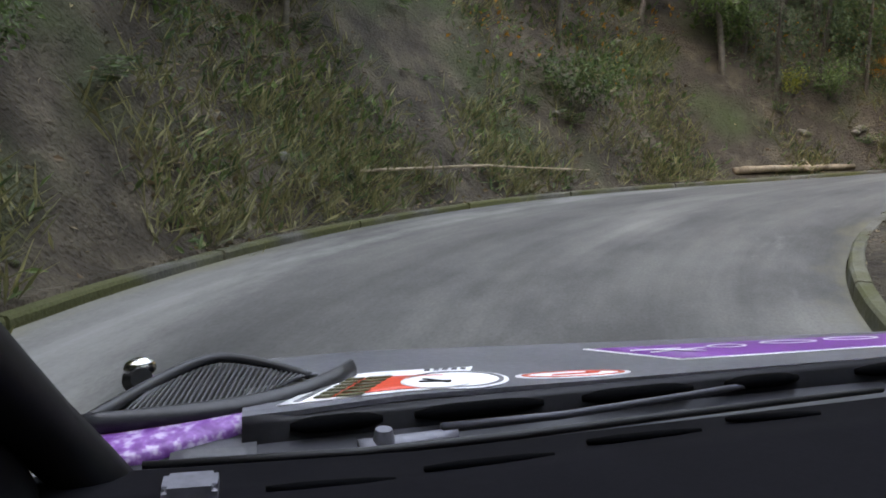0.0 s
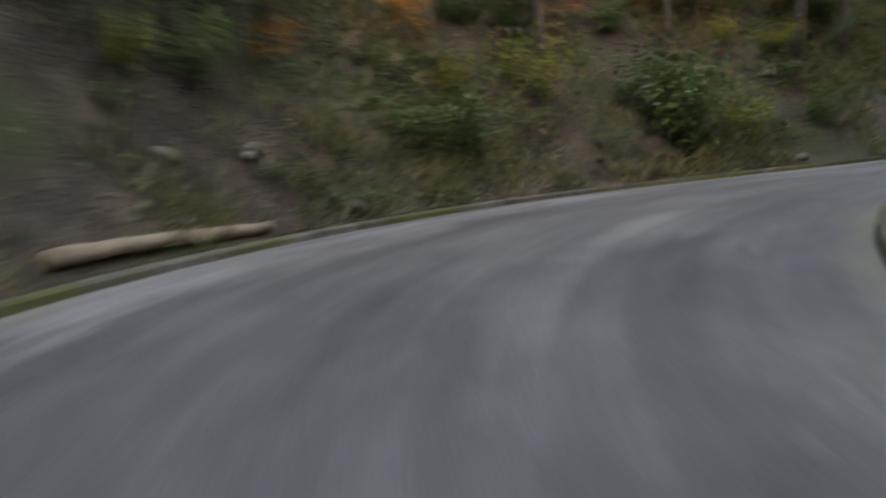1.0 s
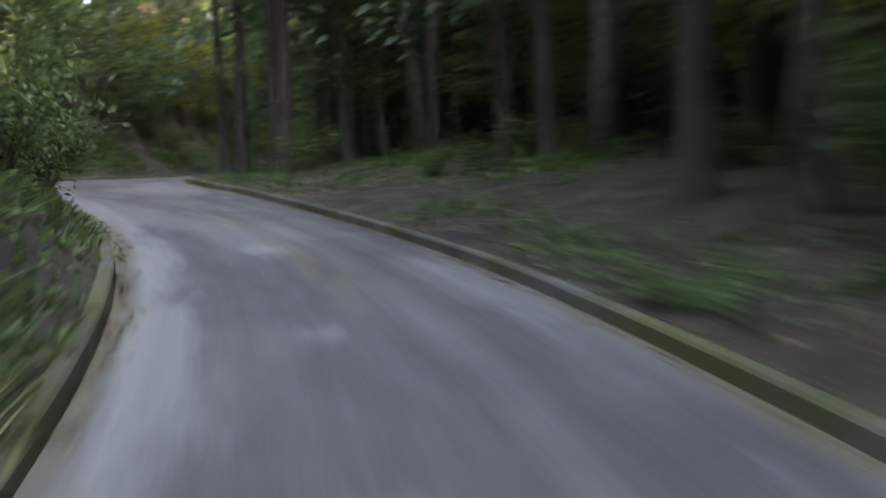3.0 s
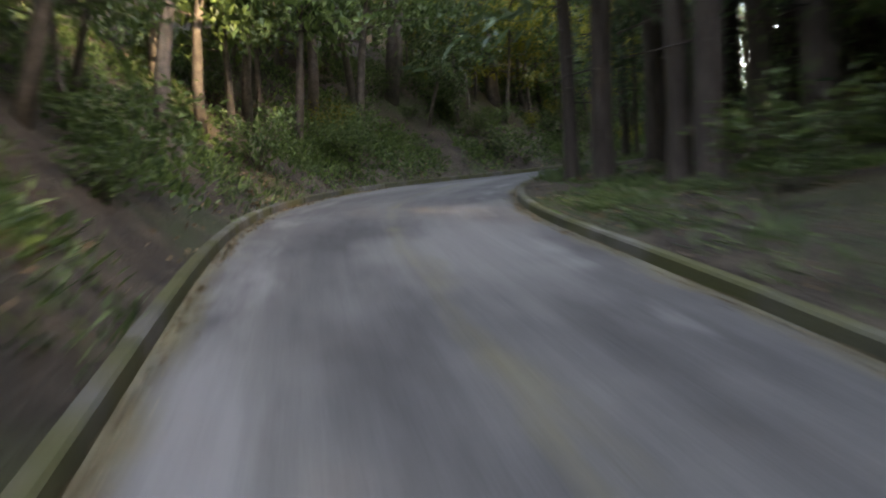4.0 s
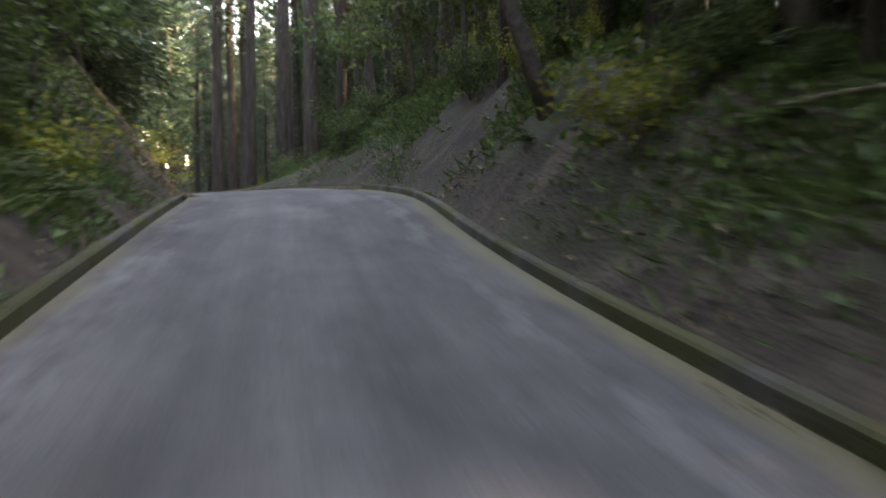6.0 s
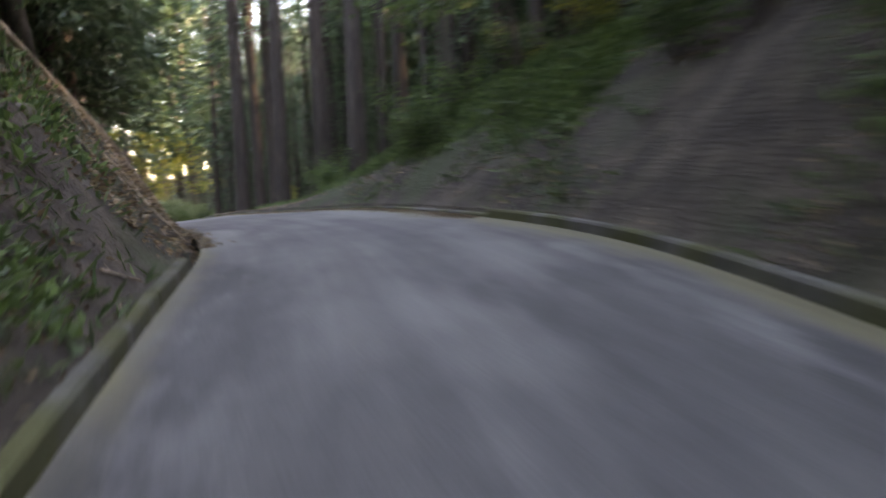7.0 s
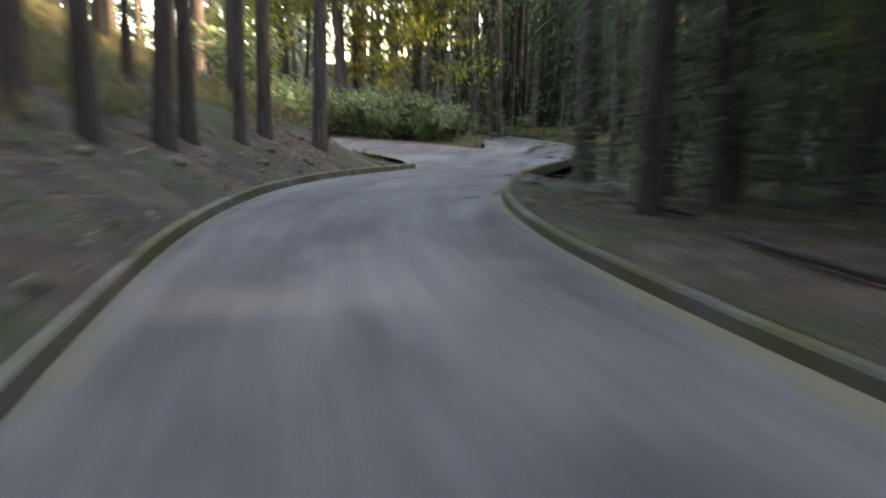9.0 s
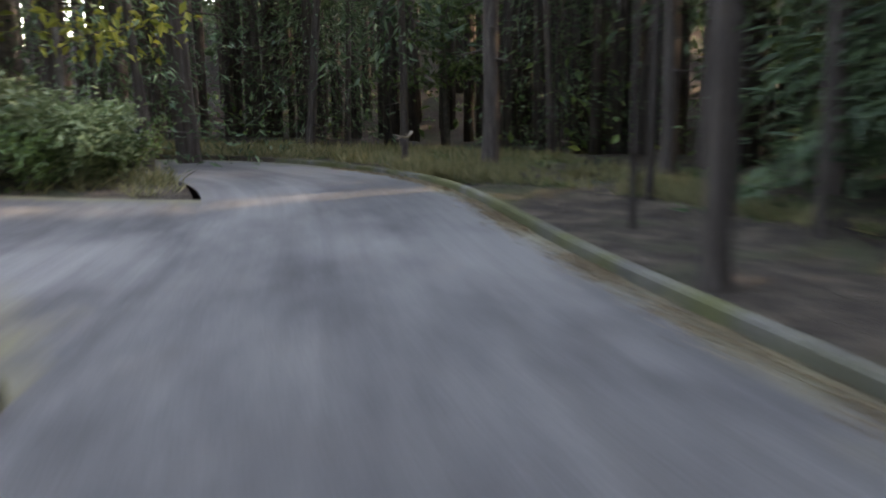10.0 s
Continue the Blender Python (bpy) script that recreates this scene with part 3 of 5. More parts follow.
def broad_meshes(height, spread, leaves, mat, leaf=0.13, lean=0.3, low=0.35):
    """A slender broad-leaved tree: bent stem, limbs and leaves in loose layers along the limbs."""
    k = np.linspace(0, 1, 7)
    bend = rng.normal(size=2) * lean
    stem = np.column_stack([bend[0] * k ** 2 * height * 0.4, bend[1] * k ** 2 * height * 0.4, k * height - 0.3])
    chunks = [tube(stem, 0.018 * height * (1.05 - k * 0.9), 7)]
    cs, al = [], []
    for h in rng.uniform(low, 0.98, 13):
        p = np.array([np.interp(h, k, stem[:, i]) for i in range(3)])
        a = rng.uniform(0, 6.28)
        l = spread * rng.uniform(0.55, 1.1) * (1.15 - h * 0.6)
        q = np.linspace(0, 1, 4)[:, None]
        limb = p + q * np.array((math.cos(a) * l, math.sin(a) * l, 0.25 * l)) + q * q * (0, 0, -0.15 * l)
        chunks.append(tube(limb, [0.012 * height * 0.4, 0.009 * height * 0.4, 0.006 * height * 0.4, 0.004], 5))
        n = leaves // 22
        q = rng.uniform(0.2, 1.1, n)[:, None]
        c = p + q * np.array((math.cos(a) * l, math.sin(a) * l, 0.25 * l)) + q * q * (0, 0, -0.15 * l)
        c = c + rng.normal(size=(n, 3)) * np.array((0.32, 0.32, 0.14)) * spread * 0.55
        cs.append(c)
        al.append(rng.normal(size=(n, 3)) + (0, 0, -0.35))
    cs, al = np.concatenate(cs), np.concatenate(al)
    v, f = blades(cs, al, rng.uniform(0.8, 1.6, len(cs)) * leaf, rng.uniform(0.5, 0.8, len(cs)) * leaf)
    tv, tf = join(chunks)
    return mesh_of("trunk", tv, tf, GREYBARK), mesh_of("crown", v, f, mat, False)


def shrub_meshes(height, spread, leaves, mat, leaf=0.09):
    chunks, cs, al = [], [], []
    for i in range(9):
        a, t = rng.uniform(0, 6.28), rng.uniform(0.2, 1)
        tip = np.array((math.cos(a) * spread * t, math.sin(a) * spread * t, height * rng.uniform(0.6, 1)))
        k = np.linspace(0, 1, 4)[:, None]
        stem = k * tip * (1, 1, 1) + k * (1 - k) * (0, 0, 0.3 * height) - (0, 0, 0.06)
        chunks.append(tube(stem, [0.012, 0.01, 0.007, 0.003], 4))
        n = leaves // 14
        q = rng.uniform(0.25, 1.08, n)[:, None]
        cs.append(q * tip + q * (1 - q) * (0, 0, 0.3 * height) + rng.normal(size=(n, 3)) * 0.16 * spread)
        al.append(rng.normal(size=(n, 3)) + np.array((math.cos(a), math.sin(a), -0.2)) * 0.8)
    cs, al = np.concatenate(cs), np.concatenate(al)
    cs[:, 2] = np.maximum(cs[:, 2], 0.02)
    v, f = blades(cs, al, rng.uniform(0.8, 1.7, len(cs)) * leaf, rng.uniform(0.45, 0.8, len(cs)) * leaf)
    tv, tf = join(chunks)
    return mesh_of("woody_base", tv, tf, GREYBARK), mesh_of("foliage", v, f, mat, False)


def fern_mesh(fronds, length, mat, width=0.03):
    """A clump of arching fronds, each a row of narrow leaflets on both sides."""
    cs, al, ln, wd = [], [], [], []
    for i in range(fronds):
        a, l, lift = rng.uniform(0, 6.28), length * rng.uniform(0.7, 1.15), rng.uniform(0.5, 1.1)
        o = np.array((math.cos(a), math.sin(a), 0))
        for q in np.linspace(0.12, 1, 9):
            c = o * l * q + np.array((0, 0, l * (lift * q - 0.75 * lift * q * q)))
            for sd in (-1, 1):
                cs.append(c)
                al.append(np.cross(o, (0, 0, 1)) * sd + o * 0.5 + np.array((0, 0, -0.1)))
                ln.append(l * 0.3 * (1.1 - q))
                wd.append(width)
    v, f = blades(np.array(cs), np.array(al), np.array(ln), np.array(wd))
    return mesh_of("foliage", v, f, mat, False)


def plant(name, meshes, names, label, category, group):
    t = thing(name, label, category, group)
    for me, nm in zip(meshes, names):
        piece(nm, me, t)
    return t


CEDAR_RADII = (0.20, 0.25, 0.16, 0.28, 0.14)
CEDARS = [plant("cedar_tree", cedar_meshes(h, b, r), ("trunk", "crown"), "tall straight cedar with a bare grey-brown trunk", "tree", "cedar forest")
          for h, b, r in ((17, 6.0, 0.20), (19, 7.5, 0.25), (16, 5.0, 0.16), (20, 8.5, 0.28), (15, 3.4, 0.14))]
AIRY = [plant("cedar_tree", cedar_meshes(h, b, r, 4, 4, 1.3), ("trunk", "crown"), "tall straight cedar with bare grey trunk and thin high crown", "tree", "cedar forest")
        for h, b, r in ((18, 12.5, 0.17), (17, 11.5, 0.12), (19, 13.5, 0.20))]
YOUNG = [plant("young_cedar", cedar_meshes(h, b, r, 10, 11, 0.52, 0.46), ("trunk", "crown"), "young cedar with dark green boughs down to the ground", "tree", "cedar forest") for h, b, r in ((8, 0.5, 0.09), (11, 0.8, 0.11))]
BROADS = [plant("broadleaf_tree", broad_meshes(h, sp, n, m, lf), ("trunk", "crown"), lab, "tree", "understorey trees")
          for h, sp, n, m, lf, lab in ((5.5, 2.0, 1900, BROAD, 0.165, "slender understorey tree with fresh green leaves"), (4.2, 1.7, 1600, YELLOW, 0.14, "small understorey tree with yellow-green leaves"),
                                       (7.0, 2.4, 2400, BROAD, 0.175, "slender understorey tree with fresh green leaves"), (3.4, 1.5, 1800, BROAD, 0.12, "young bushy tree with fresh green leaves"),
                                       (4.6, 1.8, 1500, ORANGE_SUNLIT, 0.13, "slender understorey tree with leaves coloured orange as if sunlit"),
                                       (12.0, 3.8, 6000, BROAD, 0.20, "tall broad-leaved tree with a spreading green crown"))]
SHRUBS = [plant("shrub", shrub_meshes(h, sp, n, m, lf), ("woody_base", "foliage"), lab, "shrub", "roadside shrubs")
          for h, sp, n, m, lf, lab in ((1.2, 0.9, 1000, BROAD, 0.10, "dense green leafy shrub on the bank"), (0.8, 0.7, 800, BROAD, 0.08, "low green leafy shrub on the bank"),
                                       (1.0, 0.8, 800, YELLOW, 0.09, "yellow-green leafy shrub on the bank"), (1.6, 1.1, 1400, BROAD, 0.11, "dense green leafy shrub on the bank"),
                                       (1.7, 1.1, 1900, PALE_LEAVES, 0.15, "tall bushy shrub with long pale green leaves"))]
FERNS = [plant("fern", (fern_mesh(n, l, m),), ("foliage",), "arching green fern growing on the ground", "fern", "ferns") for n, l, m in ((10, 0.55, FERN), (13, 0.75, FERN), (8, 0.4, BROAD))]
for o in CEDARS + AIRY + YOUNG + BROADS + SHRUBS + FERNS:
    o.matrix_basis = pose(0, 0, -60)

used = []


def put_at(src, x, y, z, k, tilt=0.0):
    ob = copy_thing(src, Matrix())
    ob.matrix_basis = pose(x, y, z, rng.normal() * tilt, rng.normal() * tilt, rng.uniform(0, 360)) @ Matrix.Scale(k, 4)
    return ob


def put(kinds, s, e, right, size=(0.85, 1.15), gap=0.0, tilt=0.0):
    """Plants one of the kinds e metres out from the road's edge, on the ground."""
    x, y, z = (float(v[0]) for v in at(np.array([s]), np.array([e]), right))
    if ground(x, y)[1][0] < min(e, 0.5) - 0.05 or any((x - a) ** 2 + (y - b) ** 2 < gap * gap for a, b in used):
        return None
    if gap:
        used.append((x, y))
    return put_at(kinds[rng.integers(len(kinds))], x, y, z - 0.05, rng.uniform(*size), tilt)


def scatter(kinds, count, s_range, e_range, right, power=1.3, **k):
    for i in range(count):
        u = rng.uniform() ** power
        put(kinds, rng.uniform(*s_range), e_range[0] + u * (e_range[1] - e_range[0]), right, **k)


# trunks that stand out: along the road, across it (right positive), trunk radius
for s, lat, r in TREES:
    j = int((s - S[0]) / 0.5)
    e = abs(lat) - HALF[j]
    kinds, radii = (AIRY, (0.17, 0.12, 0.20)) if s > 104 and lat < 0 or 94 < s < 104 or 122 < s < 134 else (CEDARS, CEDAR_RADII)
    src = kinds[int(np.argmin([abs(q - r) for q in radii]))]
    x, y, z = (float(v[0]) for v in at(np.array([s]), np.array([e]), lat > 0))
    used.append((x, y))
    put_at(src, x, y, z - 0.05, r / radii[kinds.index(src)], 0.6)

# cedar forest: side, stretch of road, distance out, count
for right, s_range, e_range, count in ((False, (-8, 34), (7, 16), 22), (True, (24, 52), (4, 16), 52), (True, (50, 72), (2.6, 15), 46), (False, (36, 60), (6, 14), 12),
                                       (False, (60, 88), (7, 16), 14), (True, (70, 92), (5.5, 15), 20), (False, (84, 106), (3.5, 14), 22),
                                       (True, (108, 120), (2.6, 15), 26), (True, (120, 130), (5.0, 15), 14), (True, (128, 150), (4.5, 18), 32), (False, (132, 150), (7, 16), 8)):
    scatter(CEDARS, count, s_range, e_range, right, gap=1.8, tilt=1.0)
# extra cedars inside the bend and up the banks, added to block low sun
scatter(CEDARS, 26, (8, 34), (3.4, 13), True, gap=1.3, tilt=1.0)
scatter(CEDARS, 18, (34, 52), (4.5, 13), False, gap=1.2, tilt=1.0)
scatter(CEDARS, 16, (-8, 12), (4.5, 15), False, gap=1.2, tilt=1.0)
scatter(CEDARS[4:5], 9, (89, 104), (3.5, 10), False, gap=1.0, tilt=1.0, size=(0.8, 1.0))
scatter(AIRY, 30, (106, 123), (3.5, 20), False, gap=1.8, tilt=1.0)
scatter(AIRY, 24, (88, 110), (4.5, 15), True, gap=1.8, tilt=1.0)
# tall crowns added back from the road to keep the sun off it
scatter([CEDARS[1], CEDARS[3]], 56, (76, 113), (8, 26), True, gap=1.8, tilt=1.0, size=(1.0, 1.2))
for s, lat in ((113.5, 4.4), (115, 3.9), (116.5, 5.2), (118, 4.6), (114.5, 6.4), (101, -5.2), (103.5, -4.6), (96, -5.5), (38, -5.0), (41, -5.5), (78, -7.0), (86, 8.0), (46, 9.0), (132, 8.0), (137, 7.0), (142, 8.0), (146, -9.0)):
    put(YOUNG, s, abs(lat) - 1.9, lat > 0, size=(0.85, 1.15), gap=0.6, tilt=1.5)
for s, lat in ((88, -4.5), (91, -5.5), (94, -6.5), (97, -5.0), (84, -5.5), (96, 8.5)):
    put(YOUNG, s, abs(lat) - 1.9, lat > 0, gap=0.6, tilt=1.5)
scatter(CEDARS, 6, (98, 104), (5, 16), False, gap=1.6, tilt=1.0)
scatter(AIRY, 24, (102, 122), (8, 28), False, gap=1.6, tilt=1.0)
scatter(YOUNG, 9, (84, 104), (4.5, 9), False, gap=1.0)
scatter(YOUNG, 16, (22, 42), (6, 14), True, gap=1.0)
scatter(YOUNG, 5, (4, 18), (2.6, 6), True, gap=1.0, size=(0.5, 0.8))
scatter(SHRUBS[:2], 8, (5, 17), (1.6, 4), True, size=(0.5, 0.8))
scatter(YOUNG, 8, (112, 119), (2.8, 7), True, gap=0.8, size=(0.8, 1.2))
# understorey
for right, s_range, e_range, count in ((False, (-8, 36), (1.8, 11), 56), (False, (34, 62), (1.4, 8), 54), (False, (58, 80), (1.6, 8), 46), (False, (80, 92), (3.4, 8), 14), (True, (28, 52), (4.5, 16), 18), (True, (70, 92), (2.8, 10), 26),
                                       (False, (90, 104), (2.5, 8), 8), (False, (112, 124), (6, 20), 10), (True, (116, 150), (6, 18), 10)):
    scatter(BROADS[:4], count, s_range, e_range, right, gap=0.9, tilt=5)
for right, s_range, e_range, count in ((False, (-8, 36), (0.6, 6), 45), (False, (34, 62), (0.5, 5), 36), (False, (58, 79), (0.6, 5), 30), (True, (70, 92), (0.9, 6), 28), (True, (30, 60), (2.0, 8), 16),
                                       (True, (88, 106), (2.6, 5.5), 24), (False, (86, 104), (2.4, 5), 12)):
    scatter(SHRUBS[:4], count, s_range, e_range, right, size=(0.5, 1.0), tilt=6)
for right, s_range, e_range, count in ((False, (-8, 80), (0.4, 4), 100), (True, (26, 92), (0.5, 5), 60), (True, (86, 108), (1.8, 5), 50), (True, (122, 140), (0.6, 5), 26)):
    scatter(FERNS, count, s_range, e_range, right, size=(0.6, 1.2), tilt=8)
scatter(BROADS[:4], 22, (58, 79), (1.5, 5), False, gap=0.7, tilt=6, size=(0.9, 1.25))


def plant_at(kind, x, y, k=1.0, tilt=3):
    j = int(np.argmin(np.hypot(RX - x, RY - y)))
    right = (x - RX[j]) * math.cos(heading[j]) + (y - RY[j]) * math.sin(heading[j]) > 0
    e = math.hypot(RX[j] - x, RY[j] - y) - HALF[j]
    z = float(at(np.array([S[j]]), np.array([e]), right)[2][0]) if e < 4 else float(ground(x, y)[0][0])
    used.append((x, y))
    put_at(kind, x, y, z - 0.12, k, tilt)


for x, y, k in ((11.5, 15.4, 0.8), (12.8, 14.8, 0.9), (13.6, 15.6, 1.0), (10.4, 16.0, 0.8), (12.2, 16.8, 1.0), (-1.8, 9.4, 0.7), (-0.4, 11.2, 0.8), (2.4, 14.0, 0.9), (14.8, 14.6, 0.8), (16.2, 14.0, 0.8),
                (47.2, -22.8, 0.8), (46.4, -21.0, 0.8), (46.8, -25.2, 0.9), (47.6, -27.4, 0.9), (45.2, -19.6, 0.9), (44.0, -17.6, 0.8), (45.0, -23.5, 1.0), (48.0, -30.0, 0.9),
                (12.4, 14.1, 0.45), (11.2, 13.9, 0.4), (13.2, 13.6, 0.4), (12.9, 14.5, 0.5), (11.8, 14.8, 0.5), (10.8, 14.6, 0.45), (14.2, 13.9, 0.45), (-1.6, 8.2, 0.4), (-2.2, 7.4, 0.4), (-0.8, 9.0, 0.45),
                (86, -81, 1.3), (88.5, -84, 1.4), (91, -87, 1.4), (93.5, -83, 1.3), (95, -89, 1.4), (88, -90, 1.3), (83.5, -86, 1.2), (97.5, -91, 1.4), (99, -86, 1.3), (84.5, -92, 1.3)):
    plant_at(YOUNG[int(x) % 2], x, y, k)
for x, y, k in ((88, -81.5, 1.3), (91, -84.5, 1.35), (93, -88, 1.3), (86, -83.5, 1.3), (90, -89, 1.3), (94.5, -84.5, 1.3), (97, -88.5, 1.35), (92.5, -80.5, 1.25), (96.5, -81.5, 1.3), (100, -84, 1.3)):
    plant_at((CEDARS[2], BROADS[5])[int(x) % 2], x, y, k * (1.3, 1.25)[int(x) % 2])
# yellow-green crowns chosen to brighten the backdrop of the junction
for x, y, k in ((87.5, -80.5, 1.7), (90, -81.5, 2.0), (93.5, -82, 2.0), (96, -79, 1.8), (89, -79, 1.2), (99, -80, 1.8)):
    plant_at(BROADS[1], x, y, k)
for x, y, k in ((49.6, -25.5, 1.2), (50.3, -28.6, 1.1), (47.6, -24.4, 1.3)):
    plant_at(BROADS[2], x, y, k)
for x, y, k in ((10.2, 14.4, 0.8), (6.6, 15.6, 0.7), (4.6, 14.6, 0.7), (0.8, 10.6, 0.6), (13.4, 14.0, 0.6), (8.6, 15.2, 0.7)):
    plant_at(BROADS[(0, 3)[int(x) % 2]], x, y, k)
for x, y, k in ((20.4, 11.4, 0.8), (21.8, 10.4, 0.8), (23.4, 9.0, 0.8), (18.8, 12.8, 0.8), (24.6, 7.6, 0.7), (13.9, 14.6, 0.7), (17.0, 13.6, 0.7), (20.7, 10.2, 0.35), (22.4, 8.8, 0.35), (23.9, 7.0, 0.35), (19.6, 11.0, 0.3), (13.7, 13.5, 0.25), (21.6, 9.6, 0.3), (24.6, 6.2, 0.35), (16.4, 12.9, 0.3)):
    plant_at(BROADS[4], x, y, k)
scatter(BROADS[1:2], 22, (27, 54), (3.5, 13), True, gap=0.8, tilt=5, size=(0.8, 1.5))
scatter(BROADS[4:5], 5, (17, 33), (3.0, 8.5), False, gap=0.6, tilt=6)
scatter(YOUNG, 12, (28, 36), (3.0, 8), False, gap=0.8, tilt=3)
scatter(CEDARS, 22, (60, 82), (4.5, 13), True, gap=1.0, tilt=1.0, size=(0.8, 1.0))
scatter(CEDARS, 10, (50, 66), (2.8, 8), True, gap=0.9, tilt=1.0, size=(0.7, 0.9))
scatter(YOUNG, 9, (40, 53), (6, 14), True, gap=0.8, tilt=3, size=(1.0, 1.4))
scatter(YOUNG, 16, (60, 84), (4, 12), True, gap=0.8, tilt=3)
scatter(YOUNG, 12, (110, 120), (3.4, 10), True, gap=0.8, tilt=3)
scatter(YOUNG, 18, (121, 140), (7.0, 14), True, gap=0.8, tilt=3)
# yellow-green growth; its bright colour partly stands in for sun on the slope
scatter(SHRUBS[2:5:2], 34, (104, 124), (4, 28), False, size=(0.6, 1.1))
scatter(BROADS[1:2], 16, (106, 123), (10, 26), False, size=(0.5, 0.9))
for x, y in ((61.9, -31.9), (63.3, -34.5), (65.2, -37.3), (67.2, -40.0), (62.8, -30.5), (66.5, -36.0)):
    put_at((YOUNG[0], BROADS[2])[int(x) % 2], x, y, float(ground(x, y)[0][0]) - 0.1, 1.1, 3)
scatter(BROADS[:4], 12, (82, 98), (3.2, 6.5), False, gap=0.6, tilt=6, size=(0.9, 1.4))
for s, lat, k in ((98, -4.7, 1.1), (99.6, -5.9, 1.3), (100.6, -4.6, 1.0), (102, -6.3, 1.3), (95, -6.5, 1.2), (104, -7.0, 1.2)):
    put(YOUNG, s, abs(lat) - 1.9, False, size=(k, k), gap=0.5, tilt=1.5)
# tall broad-leaved trees whose crowns reach over the road
for s, lat in ((64, -4.6), (69, -4.4), (74, -4.2), (78, -4.8), (82, -4.4), (86, -5.2), (71, 5.6), (76, 6.2), (81, 6.0), (87, 6.4), (91, -5.6), (96, -6.0), (41, 6.0), (45, 7.0), (49, 7.2), (53, 6.4), (38, 8.0), (57, 7.5), (94, -7.5), (98, -8.0), (101, -7.0), (104, -8.5), (89, -7.5), (66, 7.0), (69, 8.0), (73, 8.5), (63, 6.5), (79, 8.5)):
    put(BROADS[5:6], s, abs(lat) - 1.9, lat > 0, size=(0.85, 1.15), gap=0.5, tilt=4)
x, y, z = (float(v[0]) for v in at(np.array([76.6]), np.array([1.35]), True))
leaning = plant("broadleaf_tree", broad_meshes(7.5, 2.2, 2400, BROAD, 0.16, 0.05, 0.62), ("trunk", "crown"), "slender grey tree leaning out over the road", "tree", "understorey trees")
leaning.matrix_basis = pose(x, y, z - 0.1, 3, 19, 0)
boughy = plant("cedar_tree", cedar_meshes(13, 0.9, 0.14, 16, 12, 0.95, 0.40), ("trunk", "crown"), "cedar with dark hanging boughs, some added to block the sun", "tree", "cedar forest")
boughy.matrix_basis = pose(0, 0, -60)
for s, e, k in ((88.0, 2.2, 1.0), (90.5, 1.8, 1.0), (92.0, 1.5, 1.0), (94.5, 1.5, 1.05), (96.5, 1.8, 1.1), (98.5, 1.6, 1.1), (101.0, 2.8, 1.1), (104.0, 4.8, 1.1)):
    put([boughy], s, e, False, size=(k, k), tilt=2)
# cedars added along the sun's path to keep flecks off the road
for x, y in ((60, -66), (62.5, -69), (64.5, -65.5), (58.5, -70), (66, -70.5), (63, -73), (59, -62), (59.5, -57.7), (57.5, -54.5), (56, -51), (72.4, -75.0), (70.4, -76.4), (66.5, -77)):
    put_at(boughy, x, y, float(ground(x, y)[0][0]) - 0.1, 1.25, 1)
for c in (*boughy.children_recursive, boughy):
    bpy.data.objects.remove(c)
scatter(SHRUBS[:4], 20, (12, 35), (0.6, 3.5), False, size=(0.4, 0.8), tilt=6)
scatter(FERNS, 34, (10, 35), (0.4, 3), False, size=(0.6, 1.1), tilt=8)
# the round bush between the two roads
for i in range(36):
    a = rng.uniform(0, 1)
    x, y = BUSH[0] + a * BUSH[2] + rng.normal() * 0.35, BUSH[1] + a * BUSH[3] + rng.normal() * 0.5
    put_at(SHRUBS[(4, 4, 3, 4)[i % 4]], x, y, float(ground(x, y)[0][0]) - 0.05, rng.uniform(0.9, 1.2) * (0.68 + 0.4 * a), 4)
for o in CEDARS + AIRY + YOUNG + BROADS + SHRUBS + FERNS:
    for c in (*o.children_recursive, o):
        bpy.data.objects.remove(c)


# ---- undergrowth and litter, too much to count ----
def cover(name, label, mat, rows, length, width, per, lift, spread):
    """Clumps of blades on the ground: rows of side, stretch, distance out, count."""
    cs, al = [], []
    for right, s_range, e_range, count in rows:
        s = rng.uniform(*s_range, count * 2)
        e = e_range[0] + rng.uniform(size=count * 2) ** 1.4 * (e_range[1] - e_range[0])
        x, y, z = at(s, e, right)
        ok = (lump(x, y, 2.2, 20.0) + rng.normal(size=len(x)) * 0.15 > 0.0) & (ground(x, y)[1] > 0.12)
        s, e = s[ok][:count], e[ok][:count]
        n = len(s)
        s = np.repeat(s, per) + rng.normal(size=n * per) * spread
        e = np.maximum(np.repeat(e, per) + rng.normal(size=n * per) * spread, 0.03)
        x, y, z = at(s, e, right)
        cs.append(np.stack([x, y, z - 0.015], 1))
        al.append((rng.normal(size=(n * per, 3)) * (1, 1, 0.3) + (0, 0, lift)))
    cs, al = np.concatenate(cs), np.concatenate(al)
    v, f = blades(cs, al, rng.uniform(0.5, 1.3, len(cs)) * length, rng.uniform(0.6, 1.3, len(cs)) * width)
    tagged(piece(name, mesh_of(name, v, f, mat, False)), label, name.replace("_", " "), kind="stuff")


